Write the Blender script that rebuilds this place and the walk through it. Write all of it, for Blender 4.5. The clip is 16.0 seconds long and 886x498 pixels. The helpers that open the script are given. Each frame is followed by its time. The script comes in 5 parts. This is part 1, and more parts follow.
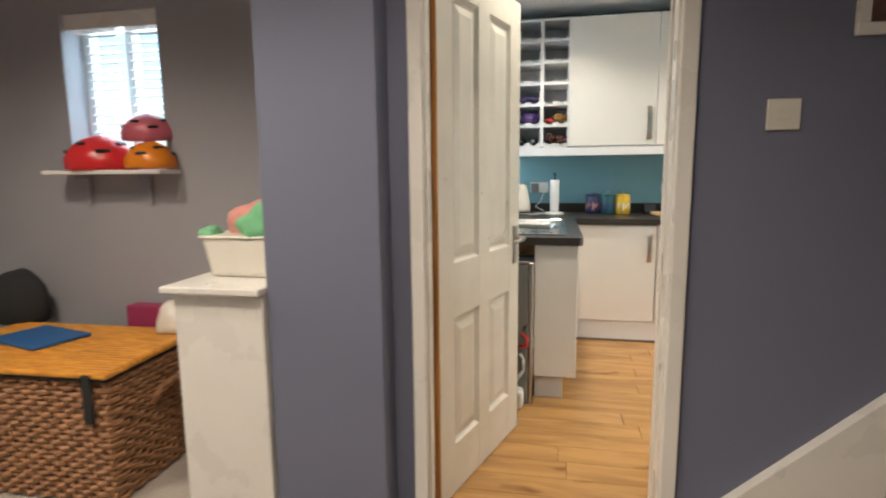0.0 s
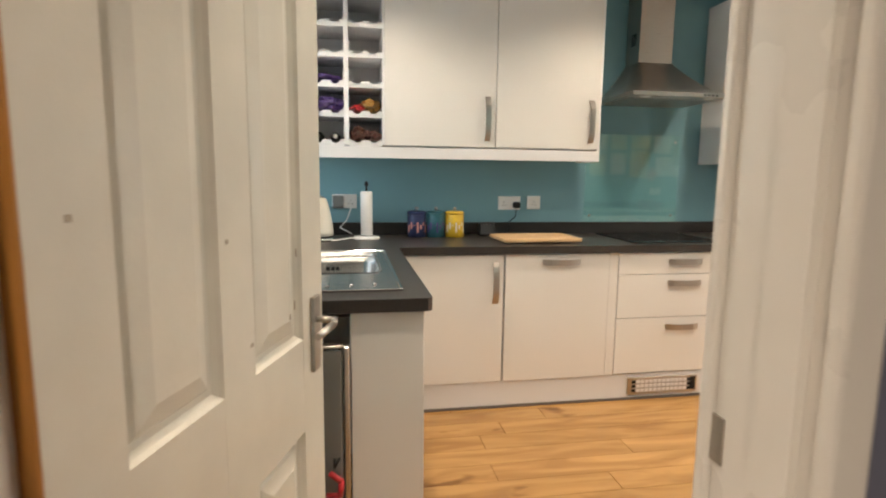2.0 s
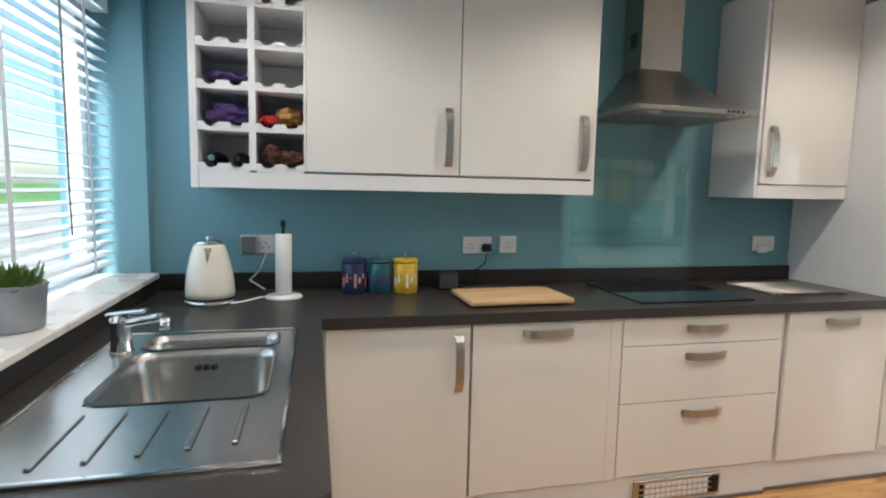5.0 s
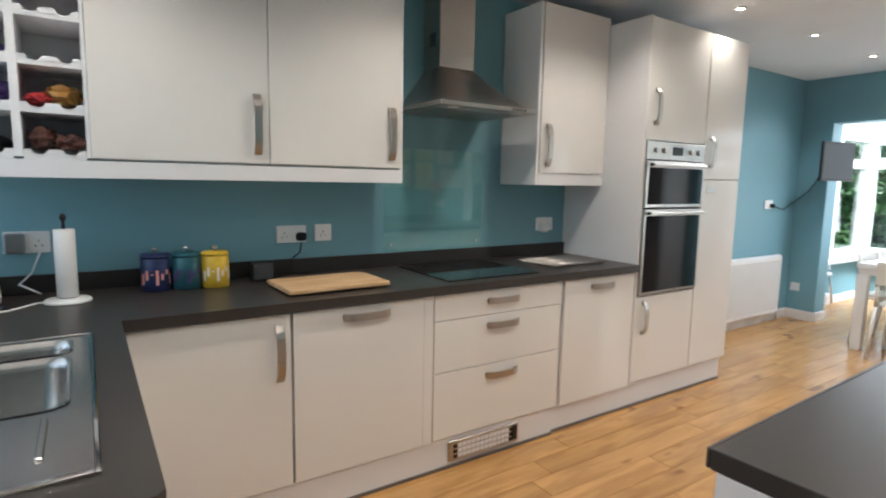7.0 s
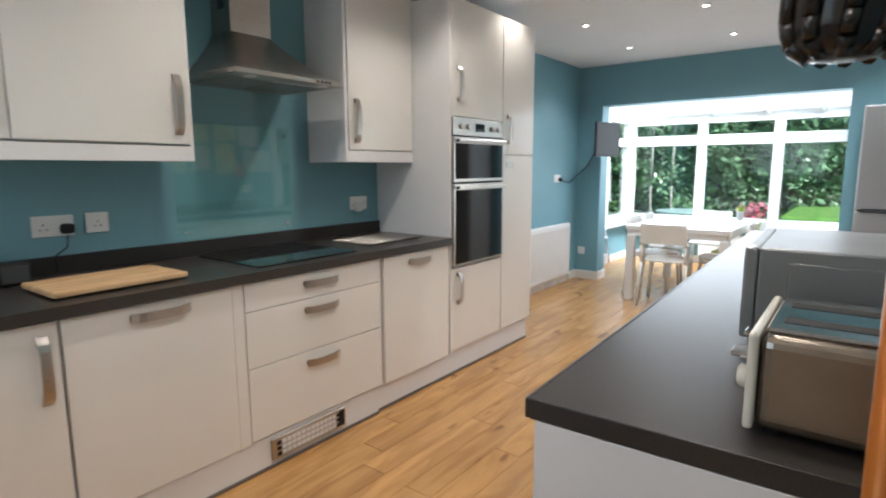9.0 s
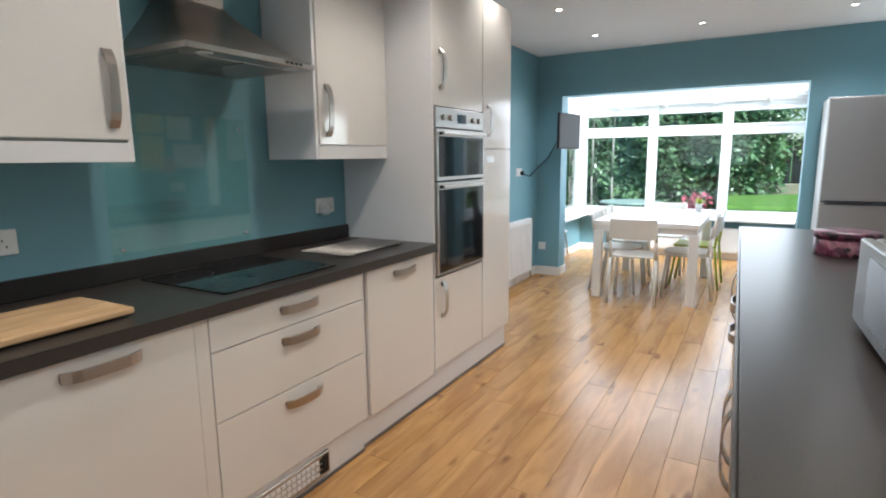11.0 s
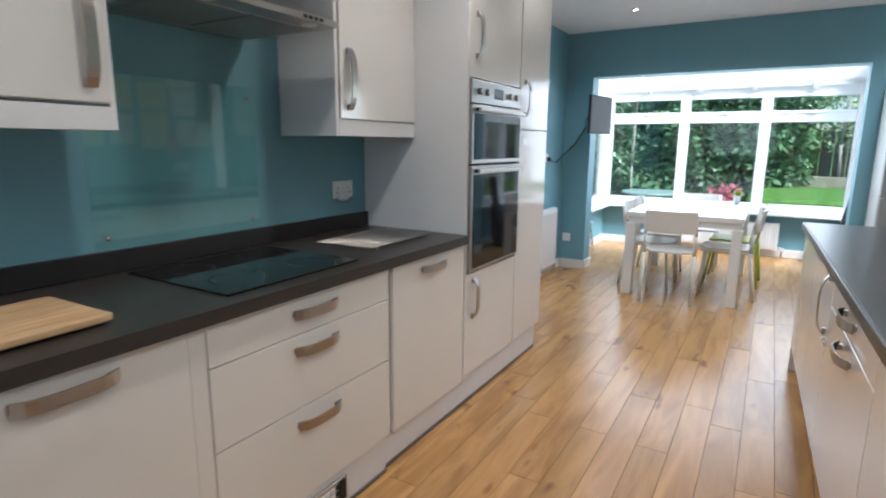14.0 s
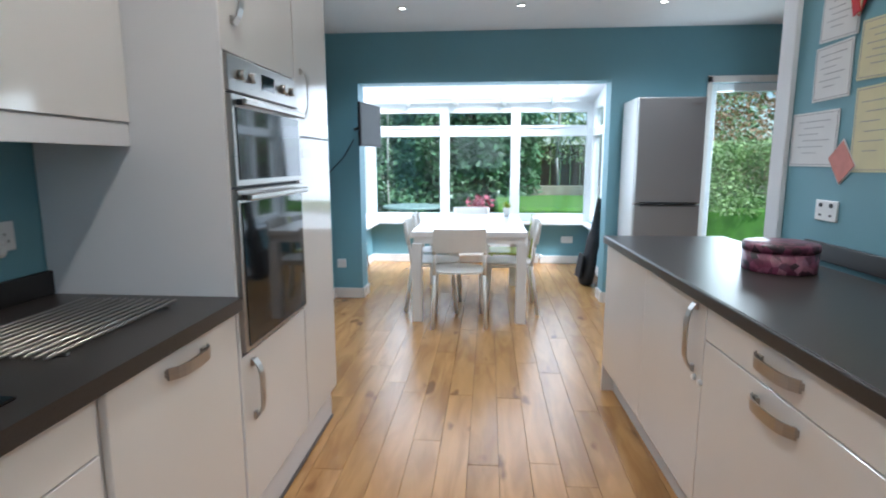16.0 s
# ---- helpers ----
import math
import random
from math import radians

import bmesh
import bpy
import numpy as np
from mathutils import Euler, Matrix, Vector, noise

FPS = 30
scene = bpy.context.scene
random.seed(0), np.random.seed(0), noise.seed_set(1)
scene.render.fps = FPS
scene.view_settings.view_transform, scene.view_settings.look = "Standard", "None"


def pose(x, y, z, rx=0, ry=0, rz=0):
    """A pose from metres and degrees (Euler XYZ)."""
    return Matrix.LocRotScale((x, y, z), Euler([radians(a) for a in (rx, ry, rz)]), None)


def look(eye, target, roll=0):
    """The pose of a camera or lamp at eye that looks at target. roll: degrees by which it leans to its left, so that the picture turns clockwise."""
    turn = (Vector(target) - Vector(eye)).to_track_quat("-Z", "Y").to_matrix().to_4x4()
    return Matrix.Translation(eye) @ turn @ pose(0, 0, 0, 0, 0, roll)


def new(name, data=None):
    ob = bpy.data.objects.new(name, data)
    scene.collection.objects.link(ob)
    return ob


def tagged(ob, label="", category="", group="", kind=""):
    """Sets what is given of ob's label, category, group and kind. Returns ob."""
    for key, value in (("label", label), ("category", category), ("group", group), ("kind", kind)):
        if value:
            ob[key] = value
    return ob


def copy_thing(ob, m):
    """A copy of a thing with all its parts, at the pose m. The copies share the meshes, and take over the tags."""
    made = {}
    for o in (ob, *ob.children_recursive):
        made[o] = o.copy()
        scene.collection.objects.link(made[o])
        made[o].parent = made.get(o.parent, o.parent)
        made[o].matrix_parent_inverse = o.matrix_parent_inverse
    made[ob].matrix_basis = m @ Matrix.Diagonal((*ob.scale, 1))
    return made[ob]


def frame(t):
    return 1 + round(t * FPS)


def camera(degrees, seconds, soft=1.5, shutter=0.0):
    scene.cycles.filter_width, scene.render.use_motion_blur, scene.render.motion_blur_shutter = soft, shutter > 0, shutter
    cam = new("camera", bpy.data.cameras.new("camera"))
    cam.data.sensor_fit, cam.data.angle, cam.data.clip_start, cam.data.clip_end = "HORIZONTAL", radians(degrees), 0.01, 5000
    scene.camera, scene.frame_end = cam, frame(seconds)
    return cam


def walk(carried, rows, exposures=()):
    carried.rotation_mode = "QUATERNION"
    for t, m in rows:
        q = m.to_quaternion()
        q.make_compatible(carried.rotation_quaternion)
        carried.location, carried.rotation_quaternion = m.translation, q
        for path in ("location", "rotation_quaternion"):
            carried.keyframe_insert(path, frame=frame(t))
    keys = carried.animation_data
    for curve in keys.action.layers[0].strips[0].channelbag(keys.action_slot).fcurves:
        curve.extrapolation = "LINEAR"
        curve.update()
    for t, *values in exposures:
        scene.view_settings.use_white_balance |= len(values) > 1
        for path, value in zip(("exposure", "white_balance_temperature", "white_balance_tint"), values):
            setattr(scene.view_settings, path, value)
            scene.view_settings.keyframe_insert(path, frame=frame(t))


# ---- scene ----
cam = camera(78.4, 16.0, soft=2.0, shutter=0.4)
PATH = [
    (0, (0.879, 0.755, 1.263), (0.483, 2.695, 0.978), -0.6),
    (0.3, (0.897, 0.953, 1.261), (0.607, 2.911, 0.975), -0.5),
    (0.5, (0.895, 1.115, 1.256), (0.691, 3.084, 0.968), -0.3),
    (0.6, (0.899, 1.202, 1.257), (0.744, 3.174, 0.967), -0.2),
    (1, (0.876, 1.462, 1.274), (0.911, 3.442, 0.992), 0.1),
    (1.3, (0.855, 1.661, 1.269), (1.005, 3.638, 1.003), 0.3),
    (1.5, (0.828, 1.797, 1.281), (1.047, 3.767, 1.015), 0.3),
    (2, (0.785, 2.042, 1.28), (1.125, 3.995, 1.011), 0.7),
    (2.5, (0.806, 2.303, 1.282), (1.225, 4.238, 1.005), 1.0),
    (3, (0.869, 2.502, 1.289), (1.291, 4.434, 0.996), 0.8),
    (5.5, (1.014, 2.848, 1.39), (1.515, 4.774, 1.193), 1.8),
    (6, (0.984, 2.831, 1.389), (1.718, 4.68, 1.187), 1.9),
    (6.5, (0.959, 2.811, 1.387), (1.905, 4.56, 1.172), 1.6),
    (7, (0.953, 2.776, 1.384), (2.048, 4.431, 1.136), 1.1),
    (7.5, (0.962, 2.745, 1.374), (2.179, 4.309, 1.105), 0.5),
    (8, (0.969, 2.739, 1.363), (2.307, 4.2, 1.087), 0.1),
    (8.5, (0.983, 2.733, 1.35), (2.436, 4.078, 1.071), -0.1),
    (9, (1.018, 2.825, 1.339), (2.589, 4.026, 1.043), -0.2),
    (9.5, (1.115, 2.99, 1.344), (2.787, 4.043, 1.036), -0.4),
    (12, (1.18, 3.37, 1.381), (2.889, 4.356, 1.049), -0.6),
    (12.5, (1.189, 3.397, 1.376), (2.839, 4.474, 1.035), -0.6),
    (13, (1.199, 3.43, 1.363), (2.828, 4.535, 1.008), -0.5),
    (13.5, (1.248, 3.477, 1.35), (2.882, 4.569, 0.976), -0.1),
    (14, (1.41, 3.58, 1.342), (3.096, 4.586, 0.963), 0.5),
    (14.5, (1.629, 3.683, 1.341), (3.414, 4.51, 0.983), 0.6),
    (15, (1.8, 3.809, 1.335), (3.681, 4.393, 0.99), 0.6),
    (15.5, (1.96, 3.965, 1.347), (3.903, 4.302, 1.013), 0.3),
    (16, (2.112, 4.039, 1.327), (4.079, 4.203, 1.007), -0.1),
]
walk(cam, [(t, look(eye, target, roll)) for t, eye, target, roll in PATH],
     exposures=[(0, 1.38, 6400, 8), (1.5, 1.32, 7000, 12), (3.0, 1.05, 6450, 10), (5.5, 0.86, 6000, 10), (8.5, 0.75, 5900, 10), (12.5, 0.55, 5750, 10), (16.0, 0.42, 5400, 9)])

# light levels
SKY, SUN, BAY, WIN, HALLWIN, SPOT, HALLFILL = 0.15, 5.0, 25.0, 6.0, 3.5, 21.5, 32.0

# ---------- world, sun and lamps ----------
world = bpy.data.worlds.new("World")
scene.world = world
world.use_nodes = True
wn = world.node_tree.nodes
sky = wn.new("ShaderNodeTexSky")
sky.sky_type = "NISHITA"
sky.sun_disc = False
sky.sun_elevation, sky.sun_rotation = radians(54), radians(210)
wn["Background"].inputs["Strength"].default_value = SKY
world.node_tree.links.new(sky.outputs[0], wn["Background"].inputs[0])


def lamp(name, kind, m, power, colour=(1, 1, 1), size=0.1, size_y=None, spot=None):
    d = bpy.data.lights.new(name, kind)
    d.energy, d.color = power, colour
    if kind == "AREA":
        d.size = size
        if size_y:
            d.shape, d.size_y = "RECTANGLE", size_y
    elif kind == "SUN":
        d.angle = radians(size)
    else:
        d.shadow_soft_size = size
        if spot:
            d.spot_size, d.spot_blend = radians(spot), 0.6
    ob = new(name, d)
    ob.matrix_world = m
    return ob


lamp("sun", "SUN", look((-6, -8, 13), (0, 0, 0)), SUN, (1, 0.96, 0.9), 14)
lamp("sky_bay_roof", "AREA", look((8.35, 4.15, 2.12), (8.0, 4.15, 0.0)), BAY * 0.65, (0.95, 0.98, 1.0), 2.6, 1.5)
lamp("sky_bay", "AREA", look((9.12, 4.15, 1.45), (6.0, 4.15, 0.9)), BAY, (0.93, 0.97, 1.0), 2.5, 1.3)
lamp("sky_kitchen", "AREA", look((0.03, 4.45, 1.6), (2.0, 4.3, 1.1)), WIN, (0.86, 0.94, 1.0), 1.7, 1.0)
lamp("sky_back_door", "AREA", look((7.2, 1.77, 1.2), (6.0, 3.2, 1.1)), BAY * 0.5, (0.95, 1.0, 0.95), 0.5, 1.5)
lamp("sky_hall", "AREA", look((-1.205, 3.28, 1.645), (-1.205, 1.5, 1.5)), HALLWIN, (0.72, 0.86, 1.0), 0.43, 0.65)

# ---------- materials ----------


def mat(name, base, rough=0.5, metal=0.0, vary=0.06, scale=8.0, bump=0.0, bump_scale=120.0, stretch=(1, 1, 1),
        coat=0.0, emit=0.0, per_piece=0.0, alpha=None, glassy=0.0, spec=0.5):
    m = bpy.data.materials.new(name)
    m.use_nodes = True
    nt = m.node_tree
    n, l = nt.nodes, nt.links
    b = n["Principled BSDF"]
    b.inputs["Roughness"].default_value = rough
    b.inputs["Metallic"].default_value = metal
    b.inputs["Coat Weight"].default_value = coat
    b.inputs["Coat Roughness"].default_value = 0.08
    b.inputs["Specular IOR Level"].default_value = spec
    b.inputs["Transmission Weight"].default_value = glassy
    co = n.new("ShaderNodeTexCoord")
    mp = n.new("ShaderNodeMapping")
    mp.inputs["Scale"].default_value = stretch
    l.new(co.outputs["Object"], mp.inputs[0])
    big = n.new("ShaderNodeTexNoise")
    big.inputs["Scale"].default_value, big.inputs["Detail"].default_value = scale, 5
    l.new(mp.outputs[0], big.inputs[0])
    ramp = n.new("ShaderNodeMapRange")
    ramp.inputs[1].default_value, ramp.inputs[2].default_value = 0.3, 0.7
    ramp.inputs[3].default_value, ramp.inputs[4].default_value = 1 - vary, 1 + vary
    l.new(big.outputs["Fac"], ramp.inputs[0])
    hsv = n.new("ShaderNodeHueSaturation")
    hsv.inputs["Color"].default_value = (*base, 1)
    value = ramp.outputs[0]
    if per_piece:
        info = n.new("ShaderNodeObjectInfo")
        r2 = n.new("ShaderNodeMapRange")
        r2.inputs[3].default_value, r2.inputs[4].default_value = 1 - per_piece, 1 + per_piece
        l.new(info.outputs["Random"], r2.inputs[0])
        mul = n.new("ShaderNodeMath")
        mul.operation = "MULTIPLY"
        l.new(value, mul.inputs[0]), l.new(r2.outputs[0], mul.inputs[1])
        value = mul.outputs[0]
    l.new(value, hsv.inputs["Value"])
    l.new(hsv.outputs[0], b.inputs["Base Color"])
    rr = n.new("ShaderNodeMapRange")
    rr.inputs[3].default_value, rr.inputs[4].default_value = max(0.02, rough * 0.8), min(1, rough * 1.2)
    l.new(big.outputs["Fac"], rr.inputs[0]), l.new(rr.outputs[0], b.inputs["Roughness"])
    if bump:
        fine = n.new("ShaderNodeTexNoise")
        fine.inputs["Scale"].default_value, fine.inputs["Detail"].default_value = bump_scale, 3
        l.new(mp.outputs[0], fine.inputs[0])
        bp = n.new("ShaderNodeBump")
        bp.inputs["Strength"].default_value, bp.inputs["Distance"].default_value = bump, 0.004
        l.new(fine.outputs["Fac"], bp.inputs["Height"]), l.new(bp.outputs[0], b.inputs["Normal"])
    if emit:
        b.inputs["Emission Color"].default_value = (*base, 1)
        b.inputs["Emission Strength"].default_value = emit
    return m


def wood(name, dark, light, rough=0.35, stretch=(0.6, 9, 9), per_piece=0.0, knots=True, scale=3.0):
    m = mat(name, light, rough, vary=0.1, scale=2.0, per_piece=per_piece, bump=0.05, bump_scale=40, stretch=stretch)
    n, l = m.node_tree.nodes, m.node_tree.links
    b = n["Principled BSDF"]
    hsv = next(x for x in n if x.type == "HUE_SAT")
    co = n.new("ShaderNodeTexCoord")
    info = n.new("ShaderNodeObjectInfo")
    off = n.new("ShaderNodeVectorMath")
    off.operation = "MULTIPLY_ADD"
    comb = n.new("ShaderNodeCombineXYZ")
    for i in range(3):
        l.new(info.outputs["Random"], comb.inputs[i])
    l.new(comb.outputs[0], off.inputs[0])
    off.inputs[1].default_value = (37, 19, 11)
    l.new(co.outputs["Object"], off.inputs[2])
    mp = n.new("ShaderNodeMapping")
    mp.inputs["Scale"].default_value = stretch
    l.new(off.outputs[0], mp.inputs[0])
    grain = n.new("ShaderNodeTexNoise")
    grain.inputs["Scale"].default_value, grain.inputs["Detail"].default_value = scale, 8
    grain.inputs["Distortion"].default_value = 1.2
    l.new(mp.outputs[0], grain.inputs[0])
    cr = n.new("ShaderNodeValToRGB")
    cr.color_ramp.elements[0].position, cr.color_ramp.elements[1].position = 0.36, 0.62
    cr.color_ramp.elements[0].color, cr.color_ramp.elements[1].color = (*dark, 1), (*light, 1)
    l.new(grain.outputs["Fac"], cr.inputs[0])
    last = cr.outputs[0]
    if knots:
        kn = n.new("ShaderNodeTexNoise")
        kn.inputs["Scale"].default_value, kn.inputs["Detail"].default_value = 3.2, 2
        mk = n.new("ShaderNodeMapping")
        mk.inputs["Scale"].default_value = (1.0, 2.6, 2.6)
        l.new(off.outputs[0], mk.inputs[0]), l.new(mk.outputs[0], kn.inputs[0])
        kr = n.new("ShaderNodeMapRange")
        kr.inputs[1].default_value, kr.inputs[2].default_value = 0.66, 0.74
        l.new(kn.outputs["Fac"], kr.inputs[0])
        mx = n.new("ShaderNodeMix")
        mx.data_type = "RGBA"
        l.new(kr.outputs[0], mx.inputs[0]), l.new(last, mx.inputs[6])
        mx.inputs[7].default_value = (dark[0] * 0.55, dark[1] * 0.5, dark[2] * 0.45, 1)
        last = mx.outputs[2]
    l.new(last, hsv.inputs["Color"])
    return m


M_TEAL = mat("teal_paint", (0.172, 0.345, 0.405), 0.6, vary=0.03, scale=2, bump=0.05, bump_scale=300)
M_BLUE = mat("slate_blue_paint", (0.155, 0.165, 0.235), 0.65, vary=0.04, scale=2, bump=0.05, bump_scale=300)
M_GREYWALL = mat("warm_grey_paint", (0.34, 0.335, 0.36), 0.7, vary=0.04, scale=2, bump=0.05, bump_scale=300)
M_CEIL = mat("ceiling_paint", (0.74, 0.74, 0.75), 0.8, vary=0.02, scale=3, bump=0.04, bump_scale=250)
M_TRIM = mat("white_gloss_trim", (0.76, 0.73, 0.69), 0.28, vary=0.03, scale=5, bump=0.03, bump_scale=60)
M_DOOR = mat("cream_door_paint", (0.7, 0.67, 0.6), 0.38, vary=0.06, scale=6, bump=0.06, bump_scale=90)
M_SCUFF = mat("paint_scuff", (0.42, 0.36, 0.29), 0.7, vary=0.2, scale=200)
M_EDGE = wood("raw_door_edge", (0.3, 0.12, 0.025), (0.5, 0.22, 0.05), 0.5, (6, 6, 0.6), knots=False)
M_GLOSS = mat("gloss_cream_unit", (0.74, 0.71, 0.68), 0.13, vary=0.02, scale=1.5, coat=0.4)
M_CARC = mat("white_carcass", (0.74, 0.73, 0.74), 0.45, vary=0.02, scale=3)
M_TOP = mat("dark_worktop", (0.038, 0.032, 0.029), 0.3, spec=0.38, vary=0.16, scale=220, bump=0.03, bump_scale=400)
M_UPSTAND = mat("dark_upstand", (0.022, 0.019, 0.018), 0.4, vary=0.15, scale=200)
M_STEEL = mat("brushed_steel", (0.47, 0.44, 0.41), 0.3, 1.0, vary=0.04, scale=14, stretch=(1, 1, 20))
M_SINK = mat("sink_steel", (0.50, 0.49, 0.48), 0.24, 1.0, vary=0.06, scale=40, bump=0.02, bump_scale=90)
M_FILTER = mat("filter_mesh", (0.42, 0.40, 0.38), 0.42, 0.9, vary=0.12, scale=220, bump=0.3, bump_scale=350)
M_CHROME = mat("chrome", (0.75, 0.75, 0.75), 0.08, 1.0, vary=0.02)
M_BLACKGLASS = mat("black_glass", (0.008, 0.008, 0.009), 0.05, vary=0.1, scale=4)
M_BLACK = mat("black_plastic", (0.015, 0.015, 0.016), 0.5, vary=0.1, spec=0.25)
M_WHITE = mat("white_plastic", (0.78, 0.78, 0.77), 0.3, vary=0.02)
M_WTABLE = mat("white_table_lacquer", (0.8, 0.79, 0.77), 0.25, vary=0.02, scale=3)
M_CHAIR = mat("white_chair_plastic", (0.76, 0.74, 0.69), 0.35, vary=0.03)
M_UPVC = mat("white_upvc", (0.82, 0.84, 0.85), 0.3, vary=0.02)
M_BLIND = mat("white_blind_slat", (0.8, 0.83, 0.86), 0.4, vary=0.02)
M_FRIDGE = mat("silver_fridge", (0.41, 0.405, 0.40), 0.35, 0.5, vary=0.03, scale=2)
M_PLANK = wood("oak_laminate", (0.36, 0.185, 0.064), (0.50, 0.275, 0.096), 0.25, (0.8, 4.5, 4.5), per_piece=0.09, scale=2.2)
M_GAP = mat("plank_gap", (0.13, 0.065, 0.025), 0.8)
M_BOARD = wood("chopping_board_wood", (0.5, 0.3, 0.14), (0.66, 0.45, 0.25), 0.5, (1.2, 14, 14), knots=False)
M_GREY = mat("grey_board", (0.22, 0.21, 0.2), 0.5, vary=0.06)
M_SEAL = mat("grey_floor_seal", (0.13, 0.11, 0.10), 0.6, vary=0.1)
M_SAGE = mat("sage_table_paint", (0.34, 0.45, 0.40), 0.4, vary=0.08)
M_PALEBARK = mat("pale_bark", (0.40, 0.37, 0.32), 0.85, vary=0.25, scale=14, bump=0.3)
M_SANDSTONE = mat("sandstone", (0.45, 0.38, 0.28), 0.85, vary=0.2, scale=5, bump=0.3, bump_scale=30)
M_RED = mat("red_plastic", (0.55, 0.03, 0.04), 0.35)
M_TERRA = mat("carpet_beige", (0.42, 0.37, 0.32), 0.95, vary=0.12, scale=120, bump=0.5, bump_scale=300)
M_WICKER = mat("wicker", (0.33, 0.165, 0.08), 0.6, vary=0.3, scale=30, bump=0.1, bump_scale=80)
M_WICKERLID = wood("woven_lid", (0.48, 0.19, 0.025), (0.74, 0.35, 0.05), 0.5, (3, 20, 20), knots=False)
M_DARKCLOTH = mat("dark_cloth", (0.02, 0.02, 0.022), 0.9, vary=0.2, scale=20, bump=0.3)
M_BLUECLOTH = mat("blue_folder", (0.02, 0.10, 0.28), 0.5, vary=0.06)
M_GREENTOY = mat("green_fabric", (0.16, 0.42, 0.22), 0.85, vary=0.1, scale=20, bump=0.2)
M_PINKTOY = mat("pink_fabric", (0.62, 0.27, 0.24), 0.85, vary=0.1, scale=20, bump=0.2)
M_MAGENTA = mat("magenta_card", (0.3, 0.03, 0.10), 0.6)
M_HELM_R = mat("red_helmet_shell", (0.62, 0.025, 0.03), 0.25, vary=0.08)
M_HELM_O = mat("orange_helmet_shell", (0.72, 0.22, 0.015), 0.25, vary=0.08)
M_HELM_P = mat("pink_helmet_shell", (0.52, 0.11, 0.15), 0.3, vary=0.08)
M_ZINC = mat("zinc_pot", (0.34, 0.37, 0.4), 0.45, 0.6, vary=0.12, scale=15)
M_LEAF = mat("pot_leaf", (0.09, 0.16, 0.03), 0.5, vary=0.3, scale=60)
M_LAUREL = mat("laurel_leaf", (0.15, 0.26, 0.125), 0.3, vary=0.5, scale=3)
M_LIGHTLEAF = mat("young_leaf", (0.30, 0.40, 0.15), 0.45, vary=0.4, scale=3)
M_AUTUMN = mat("autumn_leaf", (0.42, 0.24, 0.13), 0.5, vary=0.4, scale=3)
M_GRASS = mat("lawn_grass", (0.10, 0.22, 0.03), 0.9, vary=0.25, scale=6, bump=0.4, bump_scale=80)
M_STONE = mat("patio_stone", (0.36, 0.33, 0.29), 0.8, vary=0.15, scale=6, bump=0.2, bump_scale=50)
M_FENCE = wood("fence_wood", (0.13, 0.09, 0.06), (0.25, 0.18, 0.12), 0.8, (8, 8, 0.8), knots=False)
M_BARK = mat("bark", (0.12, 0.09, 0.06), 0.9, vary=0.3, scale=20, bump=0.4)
M_BRICK = mat("red_brick", (0.34, 0.14, 0.09), 0.85, vary=0.2, scale=14, bump=0.3)
M_PAPER = mat("white_paper", (0.74, 0.73, 0.72), 0.7, vary=0.03, scale=8)
M_CREAMPAPER = mat("cream_paper", (0.68, 0.62, 0.38), 0.7, vary=0.05, scale=8)
M_INK = mat("grey_ink", (0.32, 0.31, 0.33), 0.8)
M_BLUETIN = mat("navy_tin", (0.018, 0.028, 0.09), 0.3, 0.2, vary=0.15, scale=40)
M_TEALTIN = mat("teal_tin", (0.02, 0.095, 0.12), 0.3, 0.2, vary=0.15, scale=40)
M_YELTIN = mat("yellow_tin", (0.62, 0.40, 0.03), 0.3, 0.1, vary=0.1, scale=40)
M_PURPLE = mat("purple_foil", (0.07, 0.035, 0.16), 0.35, vary=0.3, scale=40)
M_AMBER = mat("amber_foil", (0.38, 0.2, 0.05), 0.3, 0.2, vary=0.3, scale=40)
M_BROWN = mat("brown_pack", (0.14, 0.06, 0.045), 0.45, vary=0.3, scale=30)
M_MW = mat("silver_microwave", (0.24, 0.245, 0.25), 0.35, 0.5, vary=0.04)
M_TOASTSIDE = mat("toaster_steel", (0.33, 0.28, 0.235), 0.3, 1.0, vary=0.05, scale=20)
M_CREAM = mat("cream_enamel", (0.74, 0.7, 0.62), 0.25, vary=0.03)
M_VACGREY = mat("vacuum_grey", (0.018, 0.014, 0.012), 0.25, 0.1, vary=0.1)
M_VACRED = mat("vacuum_red", (0.16, 0.006, 0.012), 0.3)
M_VACORANGE = mat("vacuum_wand_orange", (0.42, 0.13, 0.015), 0.3, 0.4, vary=0.06)
M_FLORAL = mat("dark_floral_tin", (0.05, 0.018, 0.024), 0.35, vary=0.3, scale=45)
fn_, fl_ = M_FLORAL.node_tree.nodes, M_FLORAL.node_tree.links
fv, fc = fn_.new("ShaderNodeTexVoronoi"), fn_.new("ShaderNodeValToRGB")
fv.inputs["Scale"].default_value = 38
for pos, col in ((0.35, (0.035, 0.012, 0.02, 1)), (0.6, (0.16, 0.03, 0.07, 1)), (0.8, (0.30, 0.13, 0.17, 1))):
    fc.color_ramp.elements.new(pos).color = col
fc.color_ramp.elements[0].color, fc.color_ramp.elements[-1].color = (0.02, 0.01, 0.015, 1), (0.10, 0.06, 0.12, 1)
fl_.new(next(x for x in fn_ if x.type == "TEX_COORD").outputs["Object"], fv.inputs["Vector"])
fl_.new(fv.outputs["Color"], fc.inputs[0])
fl_.new(fc.outputs[0], next(x for x in fn_ if x.type == "HUE_SAT").inputs["Color"])
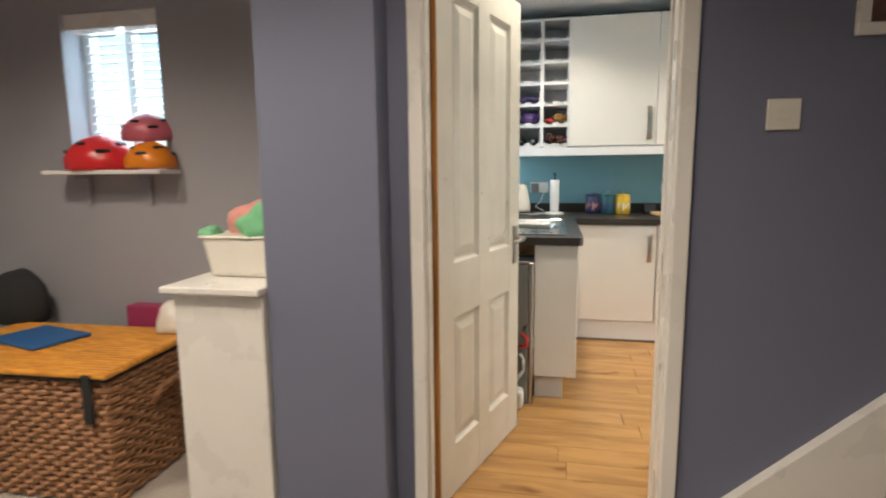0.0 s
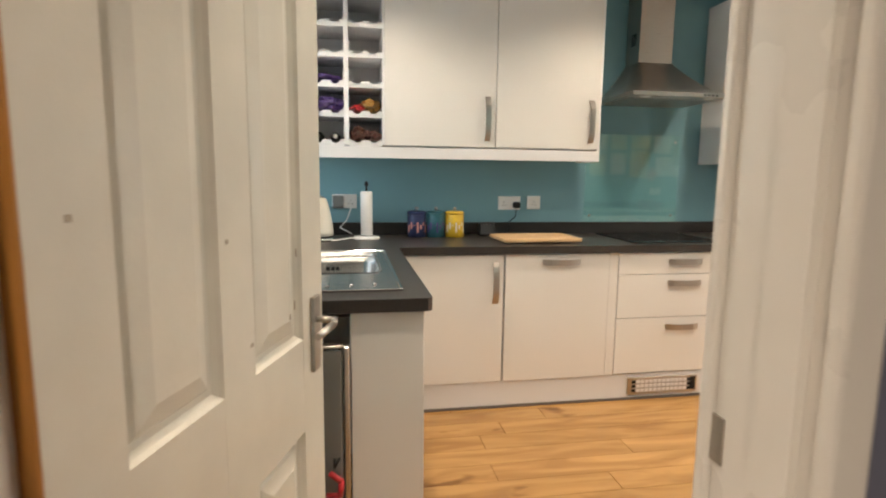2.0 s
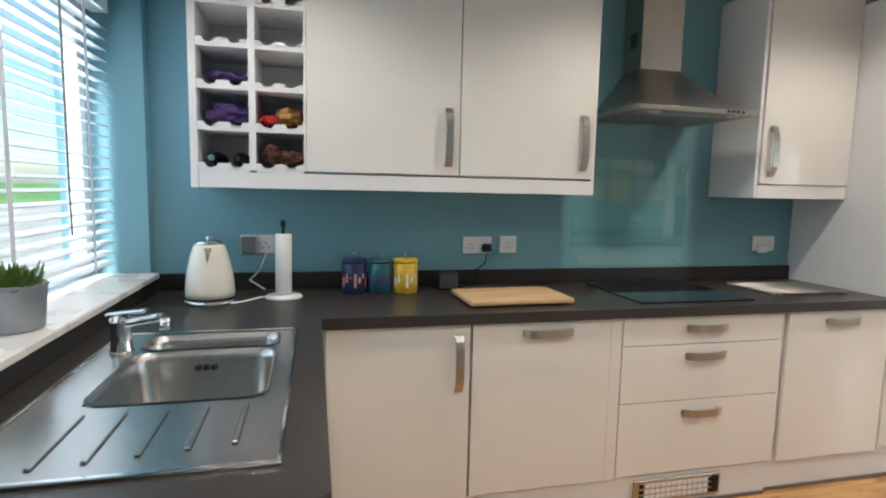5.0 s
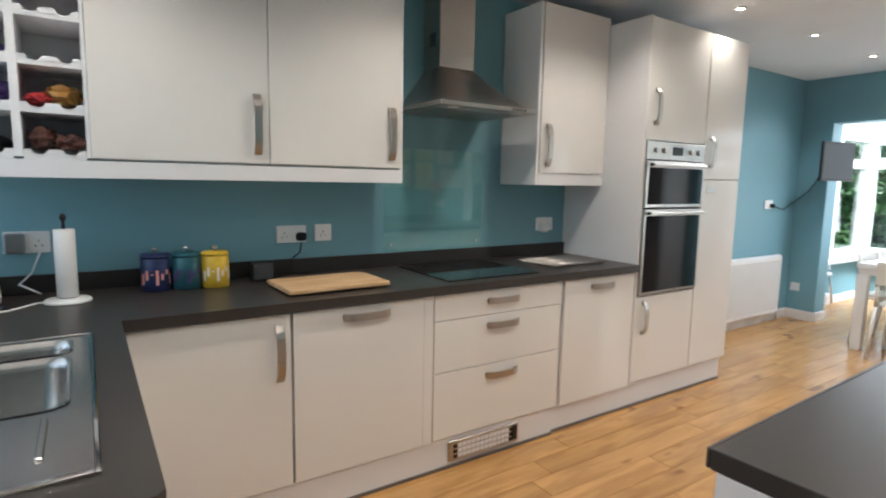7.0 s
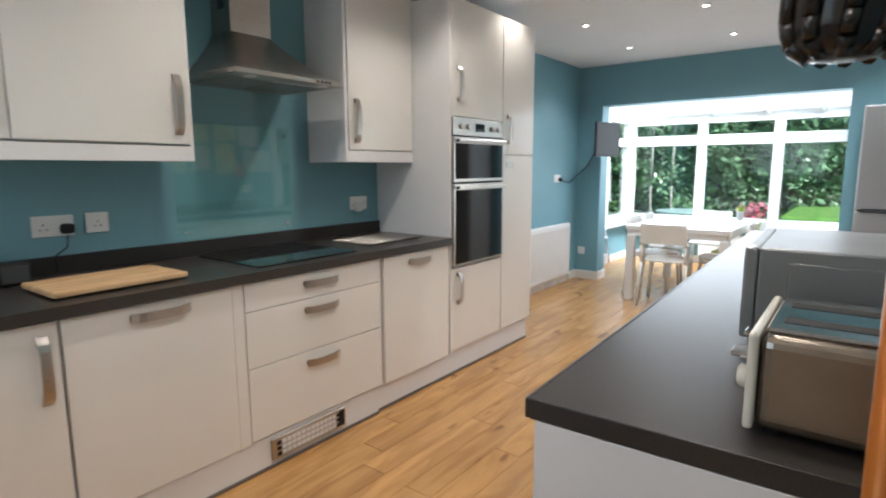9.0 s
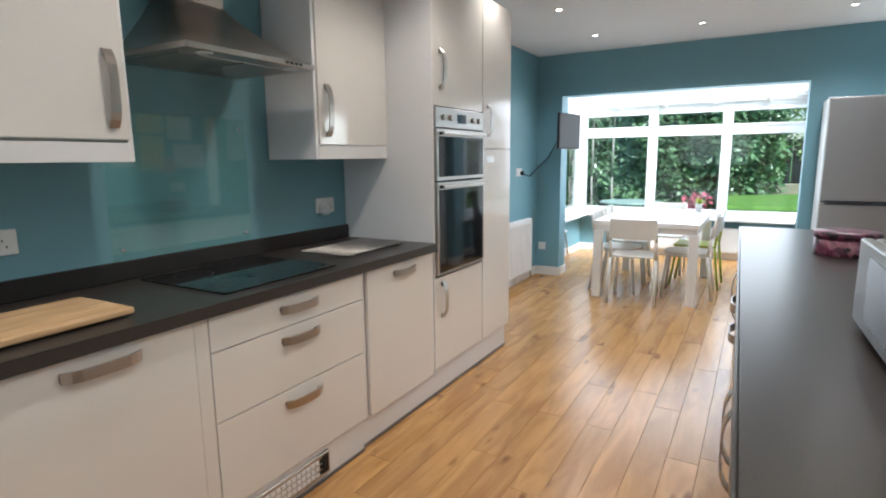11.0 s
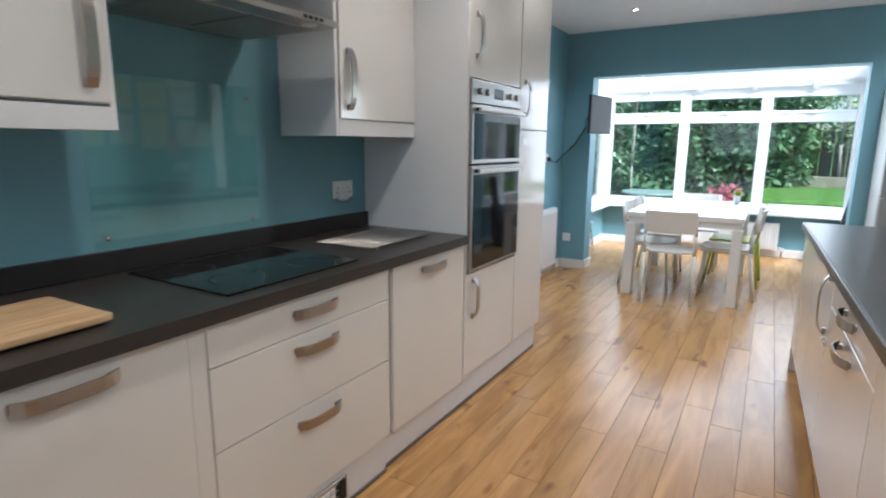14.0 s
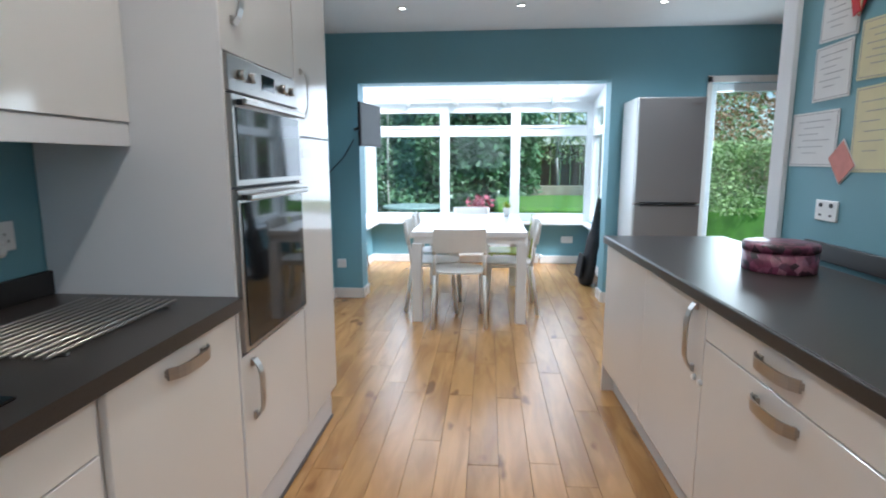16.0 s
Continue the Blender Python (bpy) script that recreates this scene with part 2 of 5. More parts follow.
M_LIME = mat("lime_plastic", (0.42, 0.5, 0.05), 0.35)
M_SCREEN = mat("dark_screen", (0.05, 0.053, 0.056), 0.5, spec=0.15)
M_BULB = mat("downlight_glow", (1.0, 0.9, 0.75), 0.4, emit=14)
M_ROOFPANEL = mat("translucent_roof", (0.8, 0.82, 0.84), 0.6, vary=0.02, glassy=0.35)


def clear_glass(name, tint, face=0.04):
    m = bpy.data.materials.new(name)
    m.use_nodes = True
    n, l = m.node_tree.nodes, m.node_tree.links
    n.remove(n["Principled BSDF"])
    t, g, mix, lw, power, add = (n.new("ShaderNodeBsdfTransparent"), n.new("ShaderNodeBsdfGlossy"), n.new("ShaderNodeMixShader"),
                                 n.new("ShaderNodeLayerWeight"), n.new("ShaderNodeMath"), n.new("ShaderNodeMath"))
    power.operation, add.operation = "POWER", "MULTIPLY_ADD"
    lw.inputs["Blend"].default_value = 0.5
    power.inputs[1].default_value = 5.0
    add.inputs[1].default_value, add.inputs[2].default_value = 0.9, face
    l.new(lw.outputs["Facing"], power.inputs[0]), l.new(power.outputs[0], add.inputs[0])
    t.inputs[0].default_value = (*tint, 1)
    g.inputs["Roughness"].default_value = 0.02
    l.new(add.outputs[0], mix.inputs[0]), l.new(t.outputs[0], mix.inputs[1]), l.new(g.outputs[0], mix.inputs[2])
    l.new(mix.outputs[0], n["Material Output"].inputs[0])
    return m


M_SPLASH = clear_glass("green_splash_glass", (0.93, 1.0, 0.97), 0.07)
M_GLASS = clear_glass("window_glass", (0.93, 0.97, 0.96))

# ---------- building helpers ----------


def box(bm, x0, x1, y0, y1, z0, z1, bevel=0.0, m=None, seg=1):
    t = bmesh.new()
    bmesh.ops.create_cube(t, size=1)
    for v in t.verts:
        v.co = Vector((x0 + (v.co.x + 0.5) * (x1 - x0), y0 + (v.co.y + 0.5) * (y1 - y0), z0 + (v.co.z + 0.5) * (z1 - z0)))
    if bevel:
        bmesh.ops.bevel(t, geom=t.edges[:], offset=bevel, segments=seg, affect="EDGES", profile=0.5)
    join(bm, t, m)
    return bm


def join(bm, t, m=None):
    if m is not None:
        t.transform(m)
    me = bpy.data.meshes.new("tmp")
    t.to_mesh(me)
    t.free()
    bm.from_mesh(me)
    bpy.data.meshes.remove(me)


def lathe(bm, profile, seg=24, m=None, cap=True):
    t = bmesh.new()
    rings = [[t.verts.new((r * math.cos(2 * math.pi * i / seg), r * math.sin(2 * math.pi * i / seg), z)) for i in range(seg)]
             for r, z in profile]
    for a, b in zip(rings, rings[1:]):
        for i in range(seg):
            t.faces.new((a[i], a[(i + 1) % seg], b[(i + 1) % seg], b[i]))
    if cap:
        t.faces.new(rings[0][::-1]), t.faces.new(rings[-1])
    for f in t.faces:
        f.smooth = len(f.verts) == 4
    join(bm, t, m)
    return bm


def rod(bm, a, b, r, seg=10, r2=None):
    a, b = Vector(a), Vector(b)
    q = (b - a).to_track_quat("Z", "Y").to_matrix().to_4x4()
    return lathe(bm, [(r, 0), (r if r2 is None else r2, (b - a).length)], seg, Matrix.Translation(a) @ q)


def tube(bm, pts, r, seg=8):
    for a, b in zip(pts, pts[1:]):
        rod(bm, a, b, r, seg)
    return bm


def poly(bm, pts, z0, z1):
    t = bmesh.new()
    lo = [t.verts.new((x, y, z0)) for x, y in pts]
    hi = [t.verts.new((x, y, z1)) for x, y in pts]
    n = len(pts)
    t.faces.new(lo[::-1]), t.faces.new(hi)
    for i in range(n):
        t.faces.new((lo[i], lo[(i + 1) % n], hi[(i + 1) % n], hi[i]))
    bmesh.ops.recalc_face_normals(t, faces=t.faces[:])
    join(bm, t)
    return bm


def B():
    return bmesh.new()


def part(name, bm, material, parent=None, label="", smooth=False):
    me = bpy.data.meshes.new(name)
    bm.to_mesh(me)
    bm.free()
    me.materials.append(material)
    ob = new(name, me)
    if parent is not None:
        ob.parent = parent
    if label:
        tagged(ob, label)
    return ob


def thing(name, label, category, m=None, group="", kind=""):
    e = new(name)
    if m is not None:
        e.matrix_world = m
    return tagged(e, label, category, group, kind)


def one(name, bm, material, label, category="", kind="", group="", m=None):
    ob = part(name, bm, material)
    if m is not None:
        ob.matrix_world = m
    return tagged(ob, label, category, group, kind)


def structure(name, bm, material, label, category=""):
    return one(name, bm, material, label, category or name.split("_")[0], "structure")

# ---------- structure ----------
CEIL = 2.48


def wall_box(name, label, material, *boxes):
    bm = B()
    for b in boxes:
        box(bm, *b)
    return structure(name, bm, material, label, "wall")


floor = structure("floor", box(box(box(B(), 0.0, 7.23, -1.2, 5.6, -0.2, -0.012), 7.23, 9.3, 2.6, 5.75, -0.2, -0.012), -2.2, 0.0, -1.2, 3.2, -0.2, -0.012), M_GAP,
                  "oak laminate floor with darker plank joints", "floor")
structure("ceiling", box(box(B(), 0.0, 7.35, -1.2, 5.75, CEIL, CEIL + 0.15), -2.2, 0.0, -1.2, 3.3, CEIL, CEIL + 0.15), M_CEIL, "plain white painted ceiling with downlights", "ceiling")
wall_box("wall_kitchen_back", "teal painted wall behind the kitchen units", M_TEAL, (0.0, 4.7, 5.44, 5.8, 0, CEIL))
wall_box("wall_dining_side", "teal painted dining room wall", M_TEAL, (4.7, 7.45, 5.54, 5.8, 0, CEIL))
wall_box("wall_kitchen_window", "teal painted wall round the kitchen window", M_TEAL,
         (0.0, 0.327, 2.62, 3.5, 0, CEIL), (0.0, 0.327, 3.5, 5.37, 0, 0.975), (0.0, 0.327, 3.5, 5.37, 2.12, CEIL),
         (0.0, 0.327, 5.37, 5.44, 0, CEIL))
# partition between hall and kitchen: blue on the hall face, teal on the kitchen face
wall_box("wall_hall_partition", "slate blue painted hall wall", M_BLUE,
         (0.30, 0.43, 2.47, 2.545, 0, CEIL), (1.265, 4.96, 2.47, 2.545, 0, CEIL), (0.43, 1.265, 2.47, 2.545, 2.04, CEIL),
         (-0.035, 0.355, 2.345, 2.47, 0, CEIL))
wall_box("wall_kitchen_partition", "teal painted wall with pinned papers", M_TEAL,
         (0.327, 0.43, 2.547, 2.62, 0, CEIL), (1.265, 4.96, 2.547, 2.62, 0, CEIL), (0.43, 1.265, 2.547, 2.62, 2.04, CEIL))
structure("trim_partition_end", box(B(), 4.85, 4.975, 2.621, 2.645, 0, CEIL - 0.002, 0.003), M_CEIL, "white painted end of the partition wall", "trim")
wall_box("wall_hall_far", "warm grey painted hall wall with a small window", M_GREYWALL,
         (-2.2, -1.47, 3.08, 3.3, 0, CEIL), (-0.94, 0.0, 3.08, 3.3, 0, CEIL), (-1.47, -0.94, 3.08, 3.3, 0, 1.262),
         (-1.47, -0.94, 3.08, 3.3, 2.03, CEIL), (-0.035, 0.0, 2.475, 3.08, 0, CEIL))
wall_box("wall_hall_side", "warm grey painted hall side wall", M_GREYWALL, (-2.3, -2.2, -1.2, 3.3, 0, CEIL))
wall_box("wall_hall_rear", "slate blue painted wall behind", M_BLUE, (-2.3, 7.35, -1.35, -1.2, 0, CEIL))
wall_box("wall_hall_end", "slate blue painted wall beyond the stairs", M_BLUE, (4.5, 4.6, -1.2, 1.2, 0, CEIL))
wall_box("wall_dining_end", "teal painted end wall with a wide opening", M_TEAL,
         (7.23, 7.45, 5.255, 5.54, 0, CEIL), (7.23, 7.45, 2.956, 5.255, 2.033, CEIL), (7.23, 7.45, 2.09, 2.956, 0, CEIL),
         (7.23, 7.45, 1.30, 2.09, 2.0, CEIL), (7.23, 7.45, -1.2, 1.30, 0, CEIL))
# bay walls
wall_box("wall_bay", "teal painted low walls of the garden bay", M_TEAL,
         (9.22, 9.4, 2.65, 5.68, -0.2, 0.52), (7.45, 9.22, 5.58, 5.7, -0.2, 0.52), (7.45, 9.22, 2.63, 2.75, -0.2, 0.52),
         (7.45, 7.9, 2.63, 2.75, 0.52, 2.2))
structure("ground", box(B(), -400, 400, -400, 400, -0.5, -0.3), M_GRASS, "grass lawn around the house", "ground")
structure("pavement", box(B(), 9.4, 12.5, 0.2, 7.5, -0.32, -0.22), M_STONE, "pale stone patio outside the bay", "pavement")


# unseen paving, added so the ground behind the blind looks pale, not green
structure("pavement_side", box(B(), -30.0, -0.06, 3.4, 45.0, -0.32, -0.24), M_STONE, "pale stone ground added outside the kitchen window", "pavement")


def skirting(*runs):
    for x0, x1, y0, y1 in runs:
        structure("baseboard", box(B(), x0, x1, y0, y1, 0, 0.1, 0.004), M_TRIM, "white painted skirting board", "baseboard")


skirting((4.8, 7.23, 5.522, 5.54), (7.212, 7.23, 5.255, 5.522), (7.23, 7.45, 5.237, 5.255), (7.212, 7.23, 2.87, 2.956),
         (9.2, 9.22, 2.75, 5.58), (7.45, 9.2, 5.56, 5.58), (7.45, 9.2, 2.75, 2.77), (7.23, 7.45, 2.956, 2.974))

# ---------- downlights ----------
SPOTS = [(x, y) for x in (4.40, 5.40, 6.45) for y in (4.71, 3.81, 2.77)] + [(x, y) for x in (0.9, 2.25, 3.35) for y in (4.45, 3.2)]
# hall downlights are unseen, added to supply its warm light from overhead
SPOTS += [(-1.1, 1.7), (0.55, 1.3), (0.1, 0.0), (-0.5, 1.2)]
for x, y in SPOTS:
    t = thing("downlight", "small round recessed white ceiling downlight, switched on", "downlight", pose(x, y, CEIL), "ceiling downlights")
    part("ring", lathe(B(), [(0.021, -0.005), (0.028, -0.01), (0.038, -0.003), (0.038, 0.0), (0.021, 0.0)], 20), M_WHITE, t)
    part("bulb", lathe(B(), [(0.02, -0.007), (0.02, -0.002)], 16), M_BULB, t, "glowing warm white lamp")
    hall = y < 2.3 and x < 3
    lamp("downlight_lamp", "SPOT", look((x, y, CEIL - 0.02), (x, y + 0.0001, 0)), HALLFILL if hall else (SPOT * 0.35 if x == 4.40 else SPOT if x < 4.4 else SPOT * 0.95),
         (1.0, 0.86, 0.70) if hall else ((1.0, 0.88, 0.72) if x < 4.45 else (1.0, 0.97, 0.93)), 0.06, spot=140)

# ---------- floor planks ----------
PW, PL = 0.136, 1.22


def plank_data(length, width):
    bm = box(B(), 0, length, 0, width - 0.0012, -0.012, 0.0)
    for v in bm.verts:
        if v.co.z > -0.001:
            v.co.x += 0.0005 if v.co.x < length / 2 else -0.0005
            v.co.y += 0.0005 if v.co.y < width / 2 else -0.0005
    me = bpy.data.meshes.new("plank")
    bm.to_mesh(me)
    bm.free()
    me.materials.append(M_PLANK)
    return me


def lay_planks():
    rnd = random.Random(5)
    cache = {}
    rest = []
    count = 0
    y, row = 2.62, 0
    rows = []
    for k in range(-12, 23):
        yy = 2.62 + k * PW
        if yy < 1.0 or yy > 5.58:
            continue
        spans = []
        if yy >= 2.6:
            spans.append((0.33 if yy < 5.44 else 4.75, 9.2 if 2.76 <= yy <= 5.56 else 7.22))
        else:
            spans.append((4.98, 7.22))
        if 2.40 < yy < 2.6:
            spans.append((0.46, 1.25))
        for a, b in spans:
            x = a - rnd.uniform(0, PL * 0.9)
            while x < b:
                s, e = max(a, x), min(b, x + PL - 0.002)
                if e - s > 0.03:
                    L = round(e - s, 3)
                    if 1.2 < s + L and count < 300:
                        if L not in cache:
                            cache[L] = plank_data(L, PW)
                        o = new("plank", cache[L])
                        o.location = (s, yy, 0)
                        o.parent = floor
                        count += 1
                    else:
                        rest.append((s, s + L, yy))
                x += PL
    if rest:
        bm = B()
        for s, e, yy in rest:
            box(bm, s, e, yy, yy + PW - 0.002, -0.012, 0)
        tagged(part("plank_rest", bm, M_PLANK, floor), kind="stuff")


# hall floor carpet
structure("floor_hall", box(box(B(), -2.2, 4.5, -1.2, 2.345, -0.012, 0.006), -2.2, -0.035, 2.345, 3.08, -0.012, 0.006), M_TERRA, "beige carpet in the hall", "floor")

# ---------- doorway between hall and kitchen ----------
fr = thing("door_frame", "cream painted door lining with architrave", "door frame", kind="structure")
part("jamb_latch", box(box(B(), 1.233, 1.264, 2.4695, 2.6205, 0, 2.03, 0.002), 1.22, 1.233, 2.49, 2.545, 0, 2.0, 0.001), M_TRIM, fr)
part("jamb_hinge", box(box(B(), 0.432, 0.463, 2.4695, 2.6205, 0, 2.03, 0.002), 0.463, 0.476, 2.49, 2.545, 0, 2.0, 0.001), M_TRIM, fr)
part("head", box(B(), 0.4635, 1.2325, 2.4695, 2.6205, 2.0, 2.039, 0.002), M_TRIM, fr)
for nm, x0, x1 in (("architrave", 1.224, 1.272), ("architrave", 0.424, 0.472)):
    part(nm, box(B(), x0, x1, 2.448, 2.469, 0, 2.08, 0.006, seg=2), M_TRIM, fr)
    part(nm, box(B(), x0, x1, 2.621, 2.642, 0, 2.08, 0.006, seg=2), M_TRIM, fr)
part("strike_plate", box(B(), 1.2305, 1.2335, 2.6, 2.625, 0.93, 0.99), M_STEEL, fr, "brushed steel strike plate")

DW, DH = 0.765, 1.985
leaf_m = pose(0.487, 2.598, 0.008, 0, 0, 72.3)
door = thing("door_1", "cream painted four panel internal door, standing open", "door", leaf_m, kind="structure")
bm = box(B(), 0.0, DW, 0.0175, 0.0225, 0, DH)
for x0, x1 in ((0, 0.115), (DW / 2 - 0.052, DW / 2 + 0.052), (DW - 0.115, DW)):
    box(bm, x0, x1, 0, 0.04, 0, DH)
for z0, z1 in ((0, 0.2), (0.705, 0.915), (1.87, DH)):
    box(bm, 0.1, DW - 0.1, 0.0004, 0.0396, z0, z1)
part("leaf", bm, M_DOOR, door)
for x0, x1 in ((0.115, DW / 2 - 0.052), (DW / 2 + 0.052, DW - 0.115)):
    for z0, z1 in ((0.2, 0.705), (0.915, 1.87)):
        bm = B()
        t = bmesh.new()
        rings = []
        for inset, d in ((0.0, 0.0005), (0.004, 0.008), (0.011, 0.0165), (0.021, 0.0170), (0.028, 0.012), (0.058, 0.003)):
            rings.append([t.verts.new(p) for p in ((x0 + inset, d, z0 + inset), (x1 - inset, d, z0 + inset), (x1 - inset, d, z1 - inset), (x0 + inset, d, z1 - inset))])
        for a, b in zip(rings, rings[1:]):
            for i in range(4):
                t.faces.new((a[i], a[(i + 1) % 4], b[(i + 1) % 4], b[i]))
        t.faces.new(rings[-1])
        join(bm, t)
        part("moulded_panel", bm, M_DOOR, door)
part("hinge_edge", box(B(), -0.0035, -0.0005, 0.0, 0.04, 0, DH), M_EDGE, door, "bare brown wood door edge")
for z in (0.22, 1.1, 1.78):
    part("hinge", rod(B(), (-0.008, 0.036, z - 0.045), (-0.008, 0.036, z + 0.045), 0.006), M_STEEL, door)
pl = part("handle_plate", box(B(), DW - 0.075, DW - 0.033, -0.009, -0.0005, 0.825, 1.0, 0.003), M_STEEL, door, "brushed steel handle plate")
part("lever", tube(B(), [(DW - 0.054, -0.005, 0.945), (DW - 0.054, -0.05, 0.945), (DW - 0.08, -0.056, 0.943), (DW - 0.165, -0.052, 0.938)], 0.008), M_STEEL, pl)
for x, z, h in ((0.625, 1.10, 0.018), (0.612, 0.99, 0.02), (0.588, 0.975, 0.012)):
    part("paint_chip", box(B(), x, x + 0.006, 0.0018, 0.0034, z, z + h, 0.0006), M_SCUFF, door, "small grey brown paint scuff")
for x, z in ((0.42, 0.97), (0.35, 1.16), (0.05, 1.22), (0.70, 0.88)):
    part("paint_chip", box(B(), x, x + 0.009, -0.0006, 0.0005, z, z + 0.008, 0.0003), M_SCUFF, door, "small grey brown paint scuff")

# hall light switch, picture, stairs
sw = thing("light_switch", "white plastic square light switch on the blue wall", "switch", pose(1.46, 2.47, 1.366))
part("plate", box(B(), 0, 0.086, -0.009, 0, 0, 0.086, 0.003), M_CREAM, sw)
part("rocker", box(B(), 0.03, 0.056, -0.012, -0.009, 0.028, 0.058, 0.001), M_CREAM, sw)
pic = thing("picture_frame", "white framed picture hung on the blue hall wall", "picture", pose(1.66, 2.47, 1.61))
for b in ((0, 0.5, 0, 0.03), (0, 0.5, 0.37, 0.4), (0, 0.03, 0.03, 0.37), (0.47, 0.5, 0.03, 0.37)):
    part("frame_bar", box(B(), b[0], b[1], -0.02, 0, b[2], b[3], 0.002), M_TRIM, pic)
part("print", box(B(), 0.03, 0.47, -0.006, 0, 0.03, 0.37), M_BROWN, pic, "dim brown and cream print")
st = thing("staircase", "carpeted staircase with white painted string along the wall", "staircase", kind="structure")
rise, go = 0.185, 0.205
for i in range(8):
    x0 = 1.42 + i * go
    part("step", box(B(), x0, x0 + go + 0.02, 1.62, 2.43, max(0, i * rise - 0.1), (i + 1) * rise - 0.09, 0.008), M_TERRA, st, "beige carpeted step")
bm = B()
t = bmesh.new()
p = [(1.12, 0.0), (1.30, 0.14), (3.05, 1.72), (3.05, 1.2), (1.5, 0.0)]
for y in (2.43, 2.469):
    t.faces.new([t.verts.new((x, y, z)) for x, z in p])
t.verts.ensure_lookup_table()
for i in range(5):
    t.faces.new((t.verts[i], t.verts[(i + 1) % 5], t.verts[5 + (i + 1) % 5], t.verts[5 + i]))
bmesh.ops.recalc_face_normals(t, faces=t.faces[:])
join(bm, t)
part("string", bm, M_TRIM, st, "white gloss painted stair string")

# ---------- kitchen units ----------
YF = 4.818     # front face of the base doors


def handle(parent, x, z, length, upright, y=YF, name="handle"):
    """Flat bowed steel bar handle."""
    t = bmesh.new()
    n, w, th = 10, 0.016, 0.005
    prev = None
    for i in range(n + 1):
        s = -length / 2 + length * i / n
        out = 0.006 + 0.026 * (1 - (2 * i / n - 1) ** 4)
        ring = []
        for dw, do in ((-w, 0), (w, 0), (w, th), (-w, th)):
            ring.append(t.verts.new((dw, -out - do, s) if upright else (s, -out - do, dw)))
        if prev:
            for k in range(4):
                t.faces.new((prev[k], prev[(k + 1) % 4], ring[(k + 1) % 4], ring[k]))
        else:
            t.faces.new(ring[::-1])
        prev = ring
    t.faces.new(prev)
    for s in (-length / 2 + 0.012, length / 2 - 0.012):
        if upright:
            box(t, -0.009, 0.009, -0.012, 0.0, s - 0.012, s + 0.012)
        else:
            box(t, s - 0.012, s + 0.012, -0.012, 0.0, -0.009, 0.009)
    bmesh.ops.recalc_face_normals(t, faces=t.faces[:])
    t.transform(Matrix.Translation((x, y, z)))
    return part(name, t, M_STEEL, parent, "bowed brushed steel bar handle")


def front(parent, name, x0, x1, z0, z1, y=YF, th=0.02):
    return part(name, box(B(), x0, x1, y, y + th, z0, z1, 0.0018), M_GLOSS, parent)


def base_unit(name, label, x0, x1, y0=YF + 0.022, y1=5.42):
    u = thing(name, label, "kitchen cabinet", group="base units")
    part("body", box(B(), x0, x1, y0, y1, 0.155, 0.868), M_CARC, u)
    return u


u = base_unit("base_cabinet", "gloss cream corner base cabinet with one door", 1.035, 1.606)
d = front(u, "door", 1.05, 1.601, 0.156, 0.862)
handle(d, 1.553, 0.71, 0.225, True)
u = base_unit("integrated_dishwasher", "gloss cream panelled appliance under the worktop", 1.61, 2.212)
d = front(u, "door", 1.611, 2.2105, 0.156, 0.862)
handle(d, 1.925, 0.82, 0.215, False)
part("filler_strip", box(B(), 2.2125, 2.2625, YF + 0.003, YF + 0.022, 0.156, 0.866), M_GLOSS, u)
u = base_unit("drawer_cabinet", "gloss cream cabinet with three drawers under the hob", 2.26, 3.085)
for z0, z1, hz in ((0.742, 0.862, 0.812), (0.491, 0.738, 0.69), (0.163, 0.487, 0.435)):
    d = front(u, "drawer", 2.266, 3.07, z0, z1)
    handle(d, 2.67, hz, 0.2, False)
u = base_unit("base_cabinet", "gloss cream base cabinet beside the oven tower", 3.088, 3.70)
d = front(u, "door", 3.103, 3.685, 0.156, 0.862)
handle(d, 3.40, 0.815, 0.19, False)
pln = thing("plinth", "cream plinth with a steel heater grille", "plinth")
part("board", box(B(), 1.05, 3.05, YF + 0.012, YF + 0.03, 0.0, 0.154), M_CARC, pln)
part("board", box(B(), 3.05, 4.74, YF + 0.03, YF + 0.048, 0.0, 0.154), M_CARC, pln)
part("floor_seal", box(B(), 1.05, 3.05, YF + 0.004, YF + 0.0118, 0.0, 0.016, 0.002), M_SEAL, pln, "grey floor seal strip")
part("floor_seal", box(B(), 3.052, 4.74, YF + 0.022, YF + 0.0298, 0.0, 0.016, 0.002), M_SEAL, pln, "grey floor seal strip")
g = part("heater_frame", box(B(), 2.36, 2.80, YF - 0.002, YF + 0.0118, 0.035, 0.135, 0.003), M_STEEL, pln, "steel plinth heater grille")
for k in range(3):
    for i in range(14):
        x = 2.385 + i * 0.027
        part("slot", box(B(), x, x + 0.021, YF - 0.006, YF - 0.0021, 0.05 + k * 0.026, 0.066 + k * 0.026), M_BLACK if i % 13 == 0 else M_CARC, g)
part("switch_block", box(B(), 2.755, 2.785, YF - 0.008, YF - 0.0021, 0.05, 0.125), M_BLACK, g)

